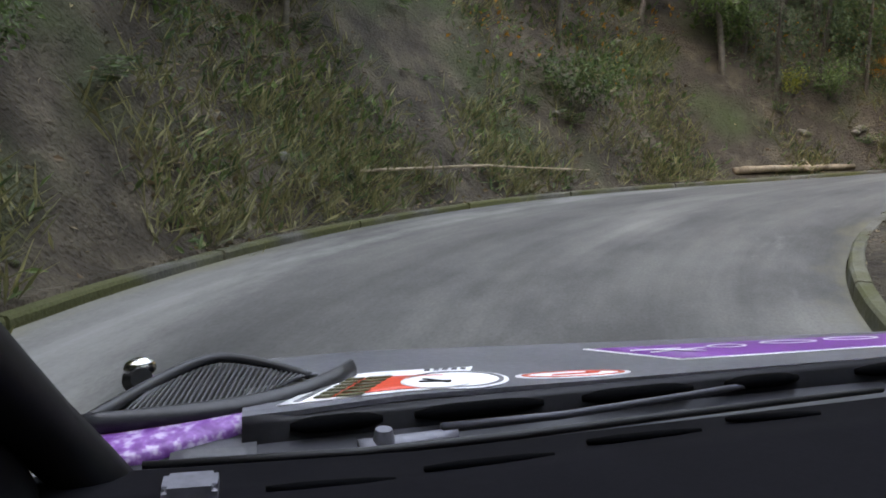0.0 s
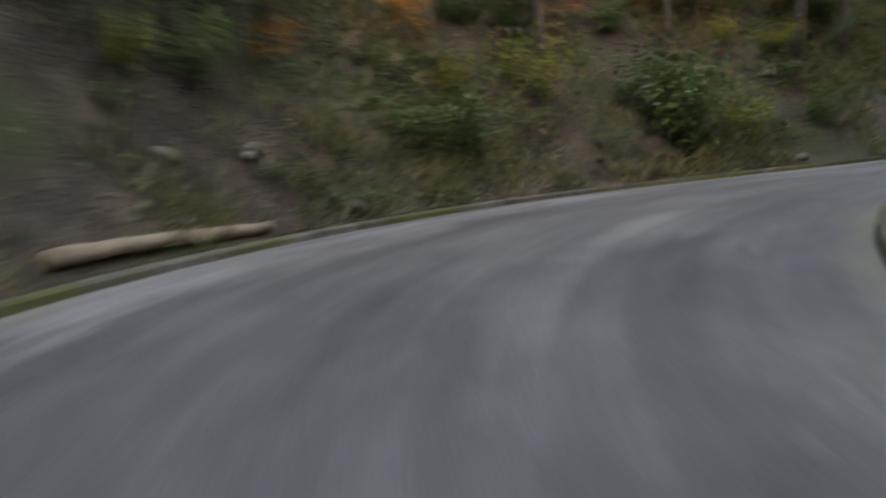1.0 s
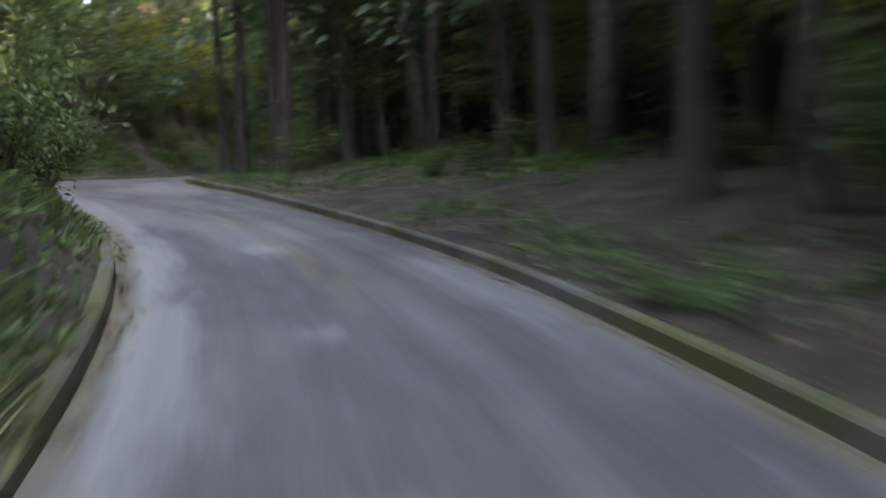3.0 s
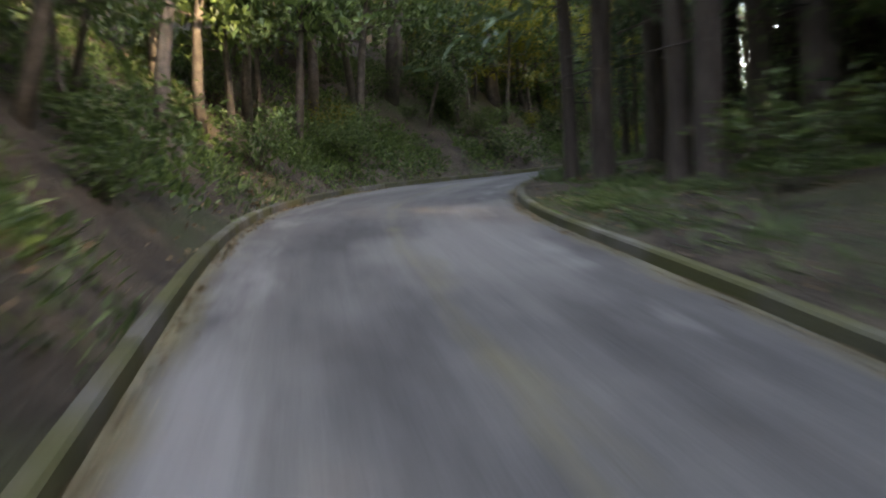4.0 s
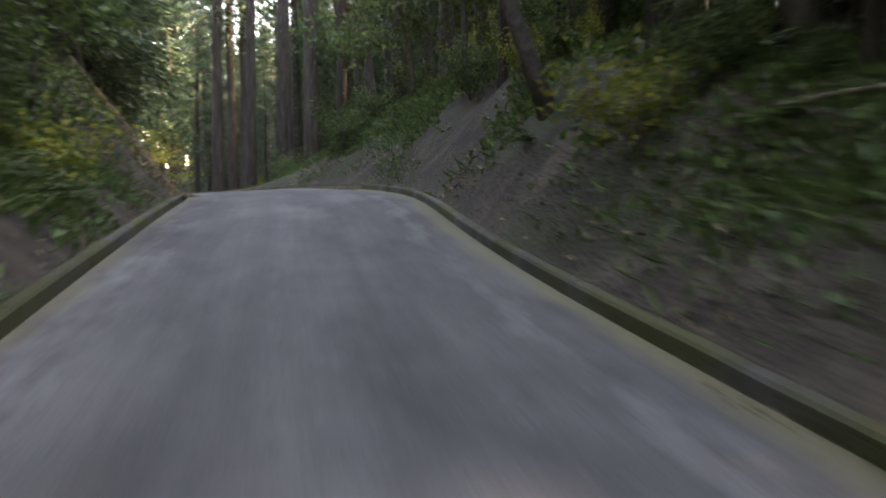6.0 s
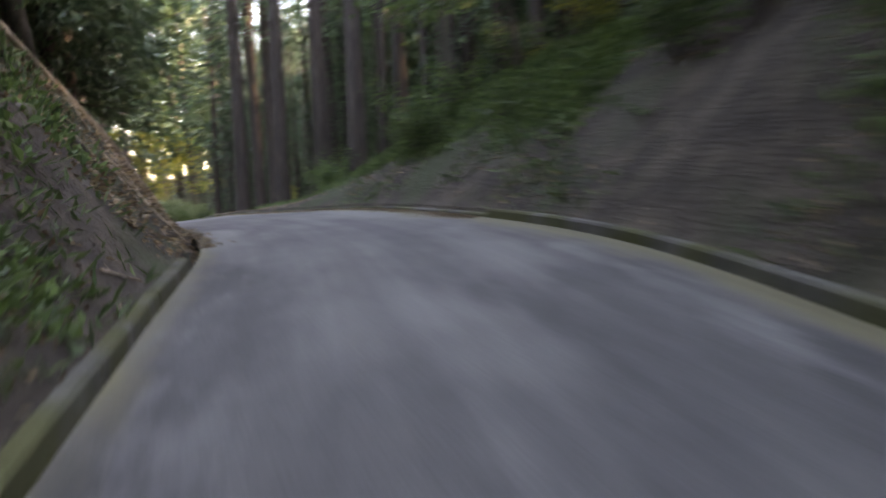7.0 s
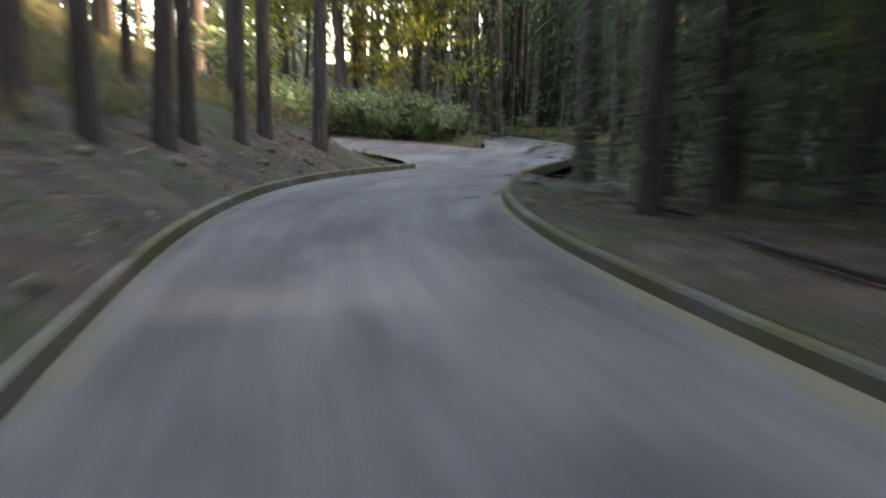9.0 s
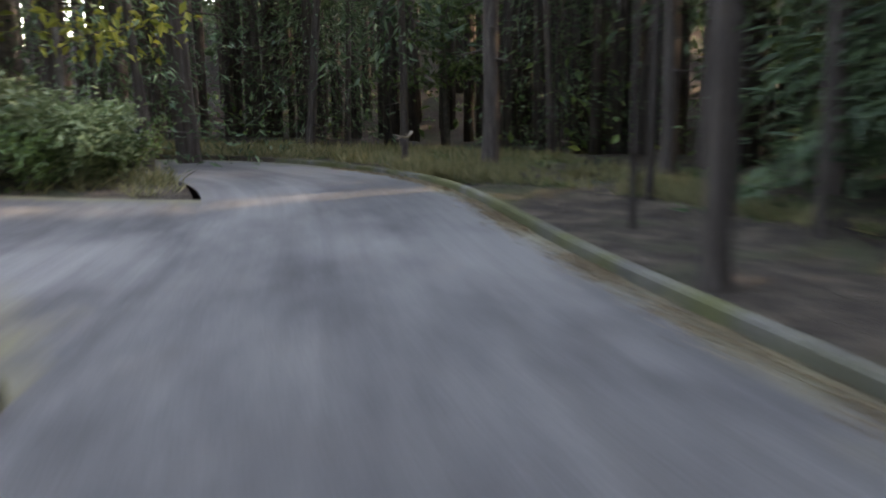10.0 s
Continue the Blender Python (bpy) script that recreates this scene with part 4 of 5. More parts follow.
cover("undergrowth", "patches of green ferns and seedlings on the banks", FERN,
      ((False, (-8, 36), (0.3, 9), 1600), (False, (34, 82), (0.3, 8), 1300), (True, (24, 70), (0.4, 7), 520), (True, (68, 92), (0.4, 6), 350), (True, (84, 108), (1.3, 6), 1500), (False, (84, 104), (1.8, 6), 260),
       (True, (122, 150), (0.5, 6), 800), (False, (100, 124), (2.0, 14), 250)), 0.20, 0.036, 20, 0.7, 0.17)
cover("bank_foliage", "leafy green seedlings and saplings over the banks", BROAD,
      ((False, (-8, 34), (1.2, 9), 500), (False, (34, 60), (0.9, 8), 1500), (False, (58, 79), (0.7, 7), 1400), (False, (79, 88), (2.4, 7), 220), (False, (74, 84), (1.3, 3.5), 170), (True, (70, 84), (1.0, 6), 500), (True, (84, 104), (1.7, 6.5), 1800),
       (False, (86, 106), (3.0, 7), 300), (True, (28, 56), (3.0, 12), 700)), 0.15, 0.085, 17, 0.9, 0.24)
cover("grass", "dry yellow-green grass along the verge", GRASS,
      ((False, (-8, 34), (0.2, 8), 2600), (True, (122, 148), (0.25, 4.5), 2300), (True, (122, 136), (0.18, 3.2), 1300), (False, (104, 124), (2.5, 30), 3600), (False, (128, 148), (0.3, 4), 200)), 0.34, 0.025, 18, 1.1, 0.10)
# twig leaves coloured orange in place of sunlit flecks on the bank
cover("autumn_leaves", "leaves on low twigs coloured orange like low sun on them", ORANGE_SUNLIT, ((False, (10, 32), (2.2, 6), 120),), 0.12, 0.07, 12, 0.6, 0.22)
cover("leaf_litter", "scattered brown fallen leaves and needles", LITTER,
      ((False, (-8, 34), (0.05, 6), 1800), (False, (82, 104), (0.1, 3.5), 1500), (False, (-8, 124), (0.05, 4), 2600), (True, (-8, 148), (0.05, 4), 2600)), 0.09, 0.05, 9, 0.05, 0.25)


# ---- the woods behind ----

# dry needles that gather on the asphalt by the kerbs: side, stretch, how wide they lie, count
cs = []
for right, s_range, wide, count in ((True, (84, 106), 0.16, 5000), (True, (120, 138), 0.11, 4200), (False, (84, 103), 0.10, 2200), (False, (34, 60), 0.07, 1500), (True, (30, 70), 0.07, 2000)):
    q = rng.uniform(*s_range, count * 2)
    q = q[lump(q, q * 0 + 4.0 * right, 1.3, 31.0) + rng.normal(size=len(q)) * 0.3 > -0.1][:count]
    off = (np.interp(q, S, HALF) - 0.01 - np.abs(rng.normal(size=len(q))) * wide) * (1 if right else -1)
    turn = np.interp(q, S, heading)
    cs.append(np.stack([np.interp(q, S, RX) + off * np.cos(turn), np.interp(q, S, RY) + off * np.sin(turn), np.interp(q, S, RZ) - np.interp(q, S, FALL) * off + 0.006], 1))
cs = np.concatenate(cs)
v, f = blades(cs, rng.normal(size=cs.shape) * (1, 1, 0.08), rng.uniform(0.04, 0.11, len(cs)), rng.uniform(0.008, 0.022, len(cs)))
tagged(piece("needle_litter", mesh_of("needle_litter", v, f, LITTER, False)), "tan dry needles gathered along the kerb foot", "needle litter", kind="stuff")


def far_woods():
    """Trees past the nearest ones, with boughs that reach lower the farther they stand, and the brush between them."""
    n = 26000
    x, y = rng.uniform(x0 + 6, x1 - 6, n), rng.uniform(y0 + 6, y1 - 6, n)
    z, e, _ = ground(x, y)
    thin = (x > 84) & (x < 140) & (y < -28) & (y > -76) & (rng.uniform(size=n) < 0.93)   # a clearing on the slope
    thin |= (x > 56) & (x < 73) & (y < -62) & (y > -115) & (rng.uniform(size=n) < 0.6)
    ok = list(np.where((e > 15) & (e < 72) & ~thin)[0][:1150])
    # stands added to close gaps behind; those to the west block low sun
    for ax, bx, ay, by, gap, count in ((52, 100, -128, -90, 9, 150), (-2, 46, -58, -6, 7, 420), (-16, 32, -34, 9, 5, 260), (-48, -8, -24, 24, 7, 150), (28, 56, -40, -12, 9, 120), (28, 60, -100, -36, 6, 240), (58, 100, -44, -8, 8, 200), (62, 92, -100, -70, 5, 160)):
        near = np.where((x > ax) & (x < bx) & (y > ay) & (y < by) & (e > gap))[0]
        ok += list(near[-count:])
    ok = sorted(set(ok))
    tr, cs, al, ln, wd = [], [], [], [], []
    for i in ok:
        r, h = rng.uniform(0.13, 0.24), rng.uniform(14, 20)
        lean = rng.normal(size=2) * 0.15
        tr.append(tube([(x[i], y[i], z[i] - 0.5), (x[i] + lean[0] * 0.3, y[i] + lean[1] * 0.3, z[i] + 5), (x[i] + lean[0], y[i] + lean[1], z[i] + h)], [r * 1.2, r * 0.9, 0.03], 6))
        low = rng.uniform(0.2, 0.4) if e[i] < 24 else rng.uniform(0.02, 0.22)
        m, big = ((380, 0.40) if e[i] < 13 else (150, 0.75)) if e[i] < 24 else (60, 1.8)
        q = rng.uniform(0, 1, m) ** 0.9
        hh = h * (low + (1 - low) * q)
        a, rad = rng.uniform(0, 6.28, m), (2.6 * (1 - q) ** 0.7 + 0.3) * rng.uniform(0.3, 1, m)
        cs.append(np.stack([x[i] + np.cos(a) * rad, y[i] + np.sin(a) * rad, z[i] + hh - 0.2 * rad], 1))
        al.append(np.stack([np.cos(a), np.sin(a), -0.5 + 0 * a], 1) + rng.normal(size=(m, 3)) * 0.5)
        ln.append(rng.uniform(0.5, 1.1, m) * big)
        wd.append(rng.uniform(0.2, 0.42, m) * big * (0.6 if e[i] < 24 else 1.0))
    tv, tf = join(tr)
    tagged(piece("far_trunks", mesh_of("far_trunks", tv, tf, BARK)), "crowded trunks of the cedar woods behind", "woods", kind="stuff")
    v, f = blades(np.concatenate(cs), np.concatenate(al), np.concatenate(ln), np.concatenate(wd))
    tagged(piece("far_crowns", mesh_of("far_crowns", v, f, NEEDLES, False)), "dark green crowns of the cedar woods behind", "woods", kind="stuff")
    ok = np.where((e > 6) & (e < 60) & ~thin)[0][-3600:]
    m = 15
    p = np.stack([x[ok], y[ok], z[ok]], 1)
    hgt = rng.uniform(0.6, 3.2, len(ok))
    q = rng.normal(size=(len(ok), m, 3)) * (0.6, 0.6, 0)
    q[:, :, 2] = rng.uniform(0.05, 1, (len(ok), m)) * hgt[:, None]
    c = (p[:, None] + q).reshape(-1, 3)
    v, f = blades(c, rng.normal(size=c.shape) + (0, 0, -0.3), rng.uniform(0.2, 0.45, len(c)), rng.uniform(0.1, 0.22, len(c)))
    tagged(piece("far_brush", mesh_of("far_brush", v, f, BROAD, False)), "green brush under the woods behind", "woods", kind="stuff")


far_woods()

# ---- stones, roots and fallen wood ----
def stone_mesh(seed):
    bm = bmesh.new()
    bmesh.ops.create_icosphere(bm, subdivisions=2, radius=1.0)
    for v in bm.verts:
        k = 1 + 0.28 * noise.noise(v.co * 1.3 + Vector((seed * 7.0, 0, 0))) + 0.12 * noise.noise(v.co * 3.0 + Vector((0, seed * 5.0, 0)))
        v.co = Vector((v.co.x * k, v.co.y * k * 0.8, v.co.z * k * 0.62))
    me = bpy.data.meshes.new("stone")
    bm.to_mesh(me)
    bm.free()
    me.materials.append(STONE)
    me.polygons.foreach_set("use_smooth", [True] * len(me.polygons))
    return me


STONES = [stone_mesh(i) for i in range(5)]
for right, s_range, e_range, count, size in ((False, (16, 34), (0.3, 4.5), 60, (0.05, 0.17)), (False, (-6, 16), (0.3, 3), 25, (0.05, 0.16)), (False, (60, 84), (0.3, 2.0), 14, (0.05, 0.14)),
                                             (True, (100, 126), (0.4, 3), 12, (0.05, 0.16)), (False, (104, 122), (0.3, 2), 22, (0.05, 0.2))):
    for i in range(count):
        s, e = rng.uniform(*s_range), e_range[0] + rng.uniform() ** 1.3 * (e_range[1] - e_range[0])
        x, y, z = (float(v[0]) for v in at(np.array([s]), np.array([e]), right))
        ob = piece("stone", STONES[rng.integers(5)], m=pose(x, y, z, rng.uniform(-25, 25), rng.uniform(-25, 25), rng.uniform(0, 360)) @ Matrix.Scale(rng.uniform(*size), 4))
        tagged(ob, "rough grey stone with moss set in the bank", "stone", "stones in the bank")


def on_bank(s, e, right, up=0.0):
    x, y, z = (float(v[0]) for v in at(np.array([s]), np.array([e]), right))
    return np.array((x, y, z + up))


def wood(name, label, category, points, r0, r1, mat, knots=2):
    """A log, branch or root along bank points (s, e, side, height above the ground), with a few stubs."""
    p = np.array([on_bank(*q) for q in points])
    k = np.linspace(0, len(p) - 1, 12)
    line = np.column_stack([np.interp(k, np.arange(len(p)), p[:, i]) for i in range(3)]) + rng.normal(size=(12, 3)) * r0 * 0.10
    chunks = [tube(line, np.linspace(r0, r1, 12) * rng.uniform(0.93, 1.07, 12), 9)]
    for i in range(knots):
        c = line[rng.integers(2, 10)]
        d = rng.normal(size=3) * (1, 1, 0.4) + (0, 0, 0.5)
        d = d / np.linalg.norm(d) * r0 * rng.uniform(3, 7)
        chunks.append(tube([c, c + d * 0.5, c + d], [r1 * 0.6, r1 * 0.45, r1 * 0.2], 5))
    v, f = join(chunks)
    return tagged(piece(name, mesh_of(name, v, f, mat)), label, category)


L, R = False, True
wood("fallen_log", "pale barkless log lying down the earth bank", "log", [(88.6, 0.15, L, 0.05), (87.2, 1.0, L, 0.12), (85.8, 2.2, L, 0.15)], 0.07, 0.05, DEADWOOD)
wood("fallen_log", "pale barkless log lying down the earth bank", "log", [(95.5, 0.2, L, 0.05), (94.0, 1.2, L, 0.12), (92.5, 2.6, L, 0.15)], 0.055, 0.04, DEADWOOD)
wood("fallen_log", "dark fallen log lying down the earth bank", "log", [(97.0, 0.3, L, 0.05), (95.4, 1.3, L, 0.12), (93.8, 2.6, L, 0.15)], 0.06, 0.045, BARK)
wood("fallen_log", "dark fallen log lying down the earth bank", "log", [(104.5, 0.3, L, 0.06), (103.0, 1.0, L, 0.10), (101.5, 1.9, L, 0.15)], 0.08, 0.06, BARK)
wood("fallen_branch", "long thin dead branch lying along the verge", "branch", [(8.5, 0.5, L, 0.12), (10.5, 0.45, L, 0.16), (12.6, 0.35, L, 0.12)], 0.022, 0.012, DEADWOOD)
wood("fallen_log", "tan weathered log lying beside the kerb", "log", [(15.2, 0.28, L, 0.05), (16.2, 0.25, L, 0.06), (17.1, 0.22, L, 0.05)], 0.075, 0.055, DEADWOOD)
wood("exposed_root", "pale bent tree root on the earth bank", "root", [(72.0, 1.6, R, 0.05), (71.3, 2.2, R, 0.12), (70.6, 2.7, R, 0.06), (70.0, 2.6, R, -0.02)], 0.03, 0.015, DEADWOOD)
wood("leaning_branch", "dark dead branch leaning on the bank", "branch", [(65.9, 0.75, R, 0.0), (66.3, 0.60, R, 0.35), (66.6, 0.45, R, 0.70), (66.7, 0.45, R, 1.15)], 0.022, 0.012, BARK, 3)
wood("fallen_log", "dark thin log lying on the forest floor", "log", [(108.0, 1.3, R, 0.08), (110.4, 1.5, R, 0.05)], 0.045, 0.03, BARK)
wood("fallen_log", "dark thin log lying on the forest floor", "log", [(112.0, 1.8, R, 0.08), (113.6, 1.4, R, 0.05)], 0.04, 0.03, BARK)
wood("broken_branch", "bare pale branch bowed over a stump", "branch", [(136.6, 0.9, R, 0.72), (136.3, 0.6, R, 0.60), (136.0, 0.3, R, 0.64), (135.8, 0.1, R, 0.78)], 0.035, 0.018, DEADWOOD, 3)
wood("stump", "dark short tree stump beside the road", "stump", [(136.2, 0.5, R, -0.05), (136.2, 0.5, R, 0.58)], 0.08, 0.06, BARK, 0)
for i in range(44):
    s, e = rng.uniform(83, 101), rng.uniform(0.25, 1.2)
    wood("exposed_root", "thin exposed tree root on the earth bank", "root", [(s, e + 0.5, L, 0.02), (s + 0.15, e + 0.2, L, 0.05), (s + rng.normal() * 0.3, e, L, 0.04), (s + rng.normal() * 0.4, max(e - 0.35, 0.12), L, 0.0)], rng.uniform(0.008, 0.024), 0.005, (DEADWOOD, BARK)[i % 2], 1)
for i in range(34):
    right = i % 2 == 0
    s = rng.uniform(-6, 138) if right else rng.uniform(-6, 121)
    e = rng.uniform(0.3, 2.5)
    wood("fallen_branch", "dead stick lying on the leaf litter", "branch", [(s, e, right, 0.03), (s + rng.uniform(0.4, 1.2), max(e + rng.normal() * 0.5, 0.2), right, 0.04)], 0.015, 0.007, DEADWOOD, 2)

# ---- the rally car, standing where the drive begins, fitted to the first view ----
def plain(name, colour, rough=0.4, metal=0.0, coat=0.0):
    """Paint or plastic with faint dust and scratches."""
    m = material(name, [(0.3, tuple(c * 0.8 for c in colour)), (0.7, tuple(min(c * 1.15, 1) for c in colour))], scale=9, fine=120, rough=rough, bump=0.05, bump_distance=0.002)
    b = m.node_tree.nodes["Principled BSDF"]
    b.inputs["Specular IOR Level"].default_value = 0.05 if rough > 0.8 else 0.3
    b.inputs["Metallic"].default_value, b.inputs["Coat Weight"].default_value = metal, coat
    return m


GREY_PAINT = plain("grey_car_paint", (0.13, 0.13, 0.15), 0.4, 0.2, 0.4)
PURPLE = plain("purple_vinyl", (0.15, 0.03, 0.21), 0.4)
# near-black that puts the shade inside a slot into the colour
MATT = plain("slot_shade_black", (0.0015, 0.0015, 0.0018), 0.98)
WHITE = plain("white_vinyl", (0.75, 0.75, 0.76), 0.4)
RED = plain("red_vinyl", (0.62, 0.06, 0.03), 0.4)
DARKGREEN = plain("dark_olive_vinyl", (0.07, 0.065, 0.03), 0.5)
BLACK = plain("black_plastic", (0.006, 0.006, 0.007), 0.6)
DASH = plain("dark_flocked_dashboard", (0.005, 0.0048, 0.0062), 0.95)
CHROME = plain("bright_lamp_chrome", (0.45, 0.45, 0.46), 0.18, 1.0)
RUBBER = plain("tyre_rubber", (0.02, 0.02, 0.02), 0.85)
GREYMETAL = plain("grey_wiper_metal", (0.12, 0.12, 0.14), 0.5, 0.3)

SLATGREY = plain("dark_slat_plastic", (0.06, 0.06, 0.065), 0.5)
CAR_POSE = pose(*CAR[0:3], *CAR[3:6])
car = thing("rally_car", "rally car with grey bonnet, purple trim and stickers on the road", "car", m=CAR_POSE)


def bonnet_z(x, y):
    """Height of the bonnet's skin above the road."""
    return 0.882 - 0.14 * np.clip(y - 0.83, 0, 3) - 0.45 * np.clip(y - 1.12, 0, 2) ** 1.5 - 0.05 * np.clip(np.abs(x - 0.65) - 0.5, 0, 1)


def slab(name, p, thick, mat, parent, label="", smooth=True):
    """A panel of the given thickness under a grid of points."""
    p = np.asarray(p, float)
    n, m = p.shape[:2]
    v = np.concatenate([p.reshape(-1, 3), p.reshape(-1, 3) - (0, 0, thick)])
    f = sheet(n, m).tolist() + [[i + n * m for i in q[::-1]] for q in sheet(n, m).tolist()]
    rim = [*range(m), *range(2 * m - 1, n * m, m), *range(n * m - 2, (n - 1) * m - 1, -1), *range((n - 2) * m, 0, -m)]
    f += [[rim[i], rim[i - 1], rim[i - 1] + n * m, rim[i] + n * m] for i in range(len(rim))]
    return piece(name, mesh_of(name, v, f, mat, smooth), parent, label)


def patch(name, corners, mat, parent, lift=0.0015, label="", n=10, m=6):
    """A sticker on the bonnet between four corners (x, y)."""
    a, b, c, d = (np.array(q, float) for q in corners)
    u, w = np.linspace(0, 1, n)[:, None, None], np.linspace(0, 1, m)[None, :, None]
    q = (a * (1 - u) + b * u) * (1 - w) + (d * (1 - u) + c * u) * w
    return slab(name, np.dstack([q, bonnet_z(q[..., 0], q[..., 1]) + lift]), 0.001, mat, parent, label)


def disc(name, cx, cy, rx, ry, mat, parent, lift, label="", inner=0.0):
    a = np.linspace(0, 2 * np.pi, 41)[:, None]
    r = np.linspace(inner + 1e-3, 1, 5)[None, :]
    q = np.dstack([cx + rx * r * np.cos(a), cy + ry * r * np.sin(a)])
    return slab(name, np.dstack([q, bonnet_z(q[..., 0], q[..., 1]) + lift])[::-1], 0.001, mat, parent, label)


gx2, gy2 = np.meshgrid(np.linspace(-0.02, 1.45, 26), np.concatenate([[0.815], np.linspace(0.83, 1.95, 24)]))
edge_in = 0.125 * np.clip(gx2 - 0.02, 0, 2) * np.clip((1.6 - gy2) / 0.7, 0, 1)
gy3 = gy2 + edge_in
bonnet = slab("bonnet", np.dstack([gx2, gy3, bonnet_z(gx2, gy3)]), 0.006, GREY_PAINT, car, "grey painted bonnet", False)
patch("shield_sticker", ((0.016, 0.836), (0.225, 0.852), (0.275, 0.976), (0.10, 0.965)), WHITE, bonnet, 0.0015, "white shield-shaped sticker")
disc("round_sticker", 0.232, 0.897, 0.066, 0.052, WHITE, bonnet, 0.0020, "white round sticker")
disc("sticker_ring", 0.232, 0.897, 0.060, 0.047, GREY_PAINT, bonnet, 0.0028, "grey ring line", inner=0.9)
patch("border_line", ((0.034, 0.842), (0.042, 0.842), (0.112, 0.957), (0.106, 0.957)), GREY_PAINT, bonnet, 0.0028, n=4, m=8)
patch("red_field", ((0.075, 0.849), (0.215, 0.858), (0.222, 0.926), (0.122, 0.932)), RED, bonnet, 0.0028, "red field of the sticker")
for k in range(6):
    for c, w in ((0.0, 0.020), (0.024, 0.030)):
        x, y = 0.056 + 0.0088 * k + c, 0.846 + 0.0155 * k - c * 0.1
        patch("letter_bar", ((x, y), (x + w, y - 0.002), (x + w + 0.005, y + 0.008), (x + 0.005, y + 0.010)), DARKGREEN, bonnet, 0.0040, n=3, m=3)
disc("round_mark", 0.203, 0.882, 0.042, 0.034, WHITE, bonnet, 0.0040)
patch("blue_bar", ((0.182, 0.878), (0.220, 0.876), (0.222, 0.881), (0.184, 0.883)), BLACK, bonnet, 0.0052, n=4, m=3)
patch("blue_bar", ((0.188, 0.890), (0.214, 0.868), (0.220, 0.870), (0.194, 0.892)), BLACK, bonnet, 0.0060, n=4, m=3)
for k in range(5):
    x = 0.205 + k * 0.012
    patch("letter_bar", ((x, 0.957), (x + 0.007, 0.957), (x + 0.010, 0.967), (x + 0.003, 0.967)), GREY_PAINT, bonnet, 0.0028, n=3, m=3)
disc("oval_sticker", 0.387, 0.899, 0.078, 0.021, WHITE, bonnet, 0.0015, "oval white sticker with a red ring")
disc("oval_ring", 0.387, 0.899, 0.070, 0.017, RED, bonnet, 0.0024, "red ring", inner=0.88)
patch("red_bar", ((0.355, 0.893), (0.420, 0.897), (0.422, 0.902), (0.357, 0.898)), RED, bonnet, 0.0024, n=6, m=3)
patch("red_bar", ((0.402, 0.896), (0.424, 0.898), (0.420, 0.908), (0.406, 0.908)), RED, bonnet, 0.0034, n=4, m=3)
patch("panel_border", ((0.475, 1.075), (0.572, 0.962), (1.2, 1.02), (1.25, 1.12)), WHITE, bonnet, 0.0015, "white border of the purple panel", 14, 8)
patch("purple_panel", ((0.485, 1.073), (0.577, 0.967), (1.2, 1.026), (1.25, 1.12)), PURPLE, bonnet, 0.0020, "purple panel", 14, 8)
for x, y, rx in ((0.70, 1.047, 0.034), (0.82, 1.062, 0.052), (0.945, 1.072, 0.052)):
    disc("white_ring", x, y, rx, 0.013, WHITE, bonnet, 0.0035, inner=0.86)
patch("white_bar", ((0.555, 1.016), (0.660, 1.040), (0.662, 1.044), (0.557, 1.020)), WHITE, bonnet, 0.0035, n=5, m=3)
patch("white_bar", ((0.570, 1.038), (0.640, 1.008), (0.644, 1.011), (0.574, 1.041)), WHITE, bonnet, 0.0042, n=5, m=3)
patch("white_bar", ((0.530, 1.030), (0.615, 1.035), (0.616, 1.038), (0.531, 1.033)), WHITE, bonnet, 0.0049, n=5, m=3)

# black air scoop beside the bonnet: well, slats, rounded upper rim, broad lower lip, and the lamp at its corner
SATIN = plain("satin_black_plastic", (0.020, 0.020, 0.023), 0.45)
u, w = np.meshgrid(np.linspace(0, 1, 12), np.linspace(0, 1, 6))
low, high = 0.845 + 0.045 * u + 0.09 * u ** 4, 0.86 + 0.19 * np.sin(np.clip(u * 3.0, 0, 1.57)) - 0.085 * u ** 2
slab("vent_well", np.dstack([-0.175 + 0.25 * u, low + (high - low) * w, 0.855 + 0.006 * w]), 0.03, BLACK, car, "black air vent")
for k in range(30):
    q = k / 29
    x = -0.150 + 0.195 * q
    a, b = 0.858 + 0.045 * q + 0.06 * q ** 4, 0.86 + 0.18 * math.sin(min(q * 3.0 + 0.35, 1.57)) - 0.085 * q ** 2
    v, f = tube([(x, a, 0.862), (x + 0.012, (a + b) / 2, 0.866), (x + 0.024, b, 0.868)], [0.0016, 0.0018, 0.0016], 5)
    piece("slat", mesh_of("slat", v, f, SLATGREY), car)
k = np.linspace(0, 1, 16)
rise = np.sin(np.clip(k * 3.0, 0, 1.57))
v, f = tube(np.column_stack([-0.180 + 0.24 * k + 0.03 * rise * (1 - k), 0.838 + 0.205 * rise - 0.085 * k ** 2, 0.866 + 0.008 * np.sin(k * 3.14)]), 0.0085 - 0.003 * k, 8)
piece("vent_rim", mesh_of("vent_rim", v, f, SATIN), car, "black rounded vent rim")
u, w = np.meshgrid(np.linspace(0, 1, 16), np.linspace(0, 1, 6))
inner = 0.846 + 0.040 * u + 0.10 * u ** 4
slab("vent_lip", np.dstack([-0.182 + (0.29 + 0.01 * w) * u, inner - (0.016 + 0.028 * u - 0.015 * u ** 4) * w, 0.868 + 0.009 * np.sin(w * 3.0) + 0.004 * u]), 0.012, SATIN, car, "broad satin black vent lip")
bm = bmesh.new()
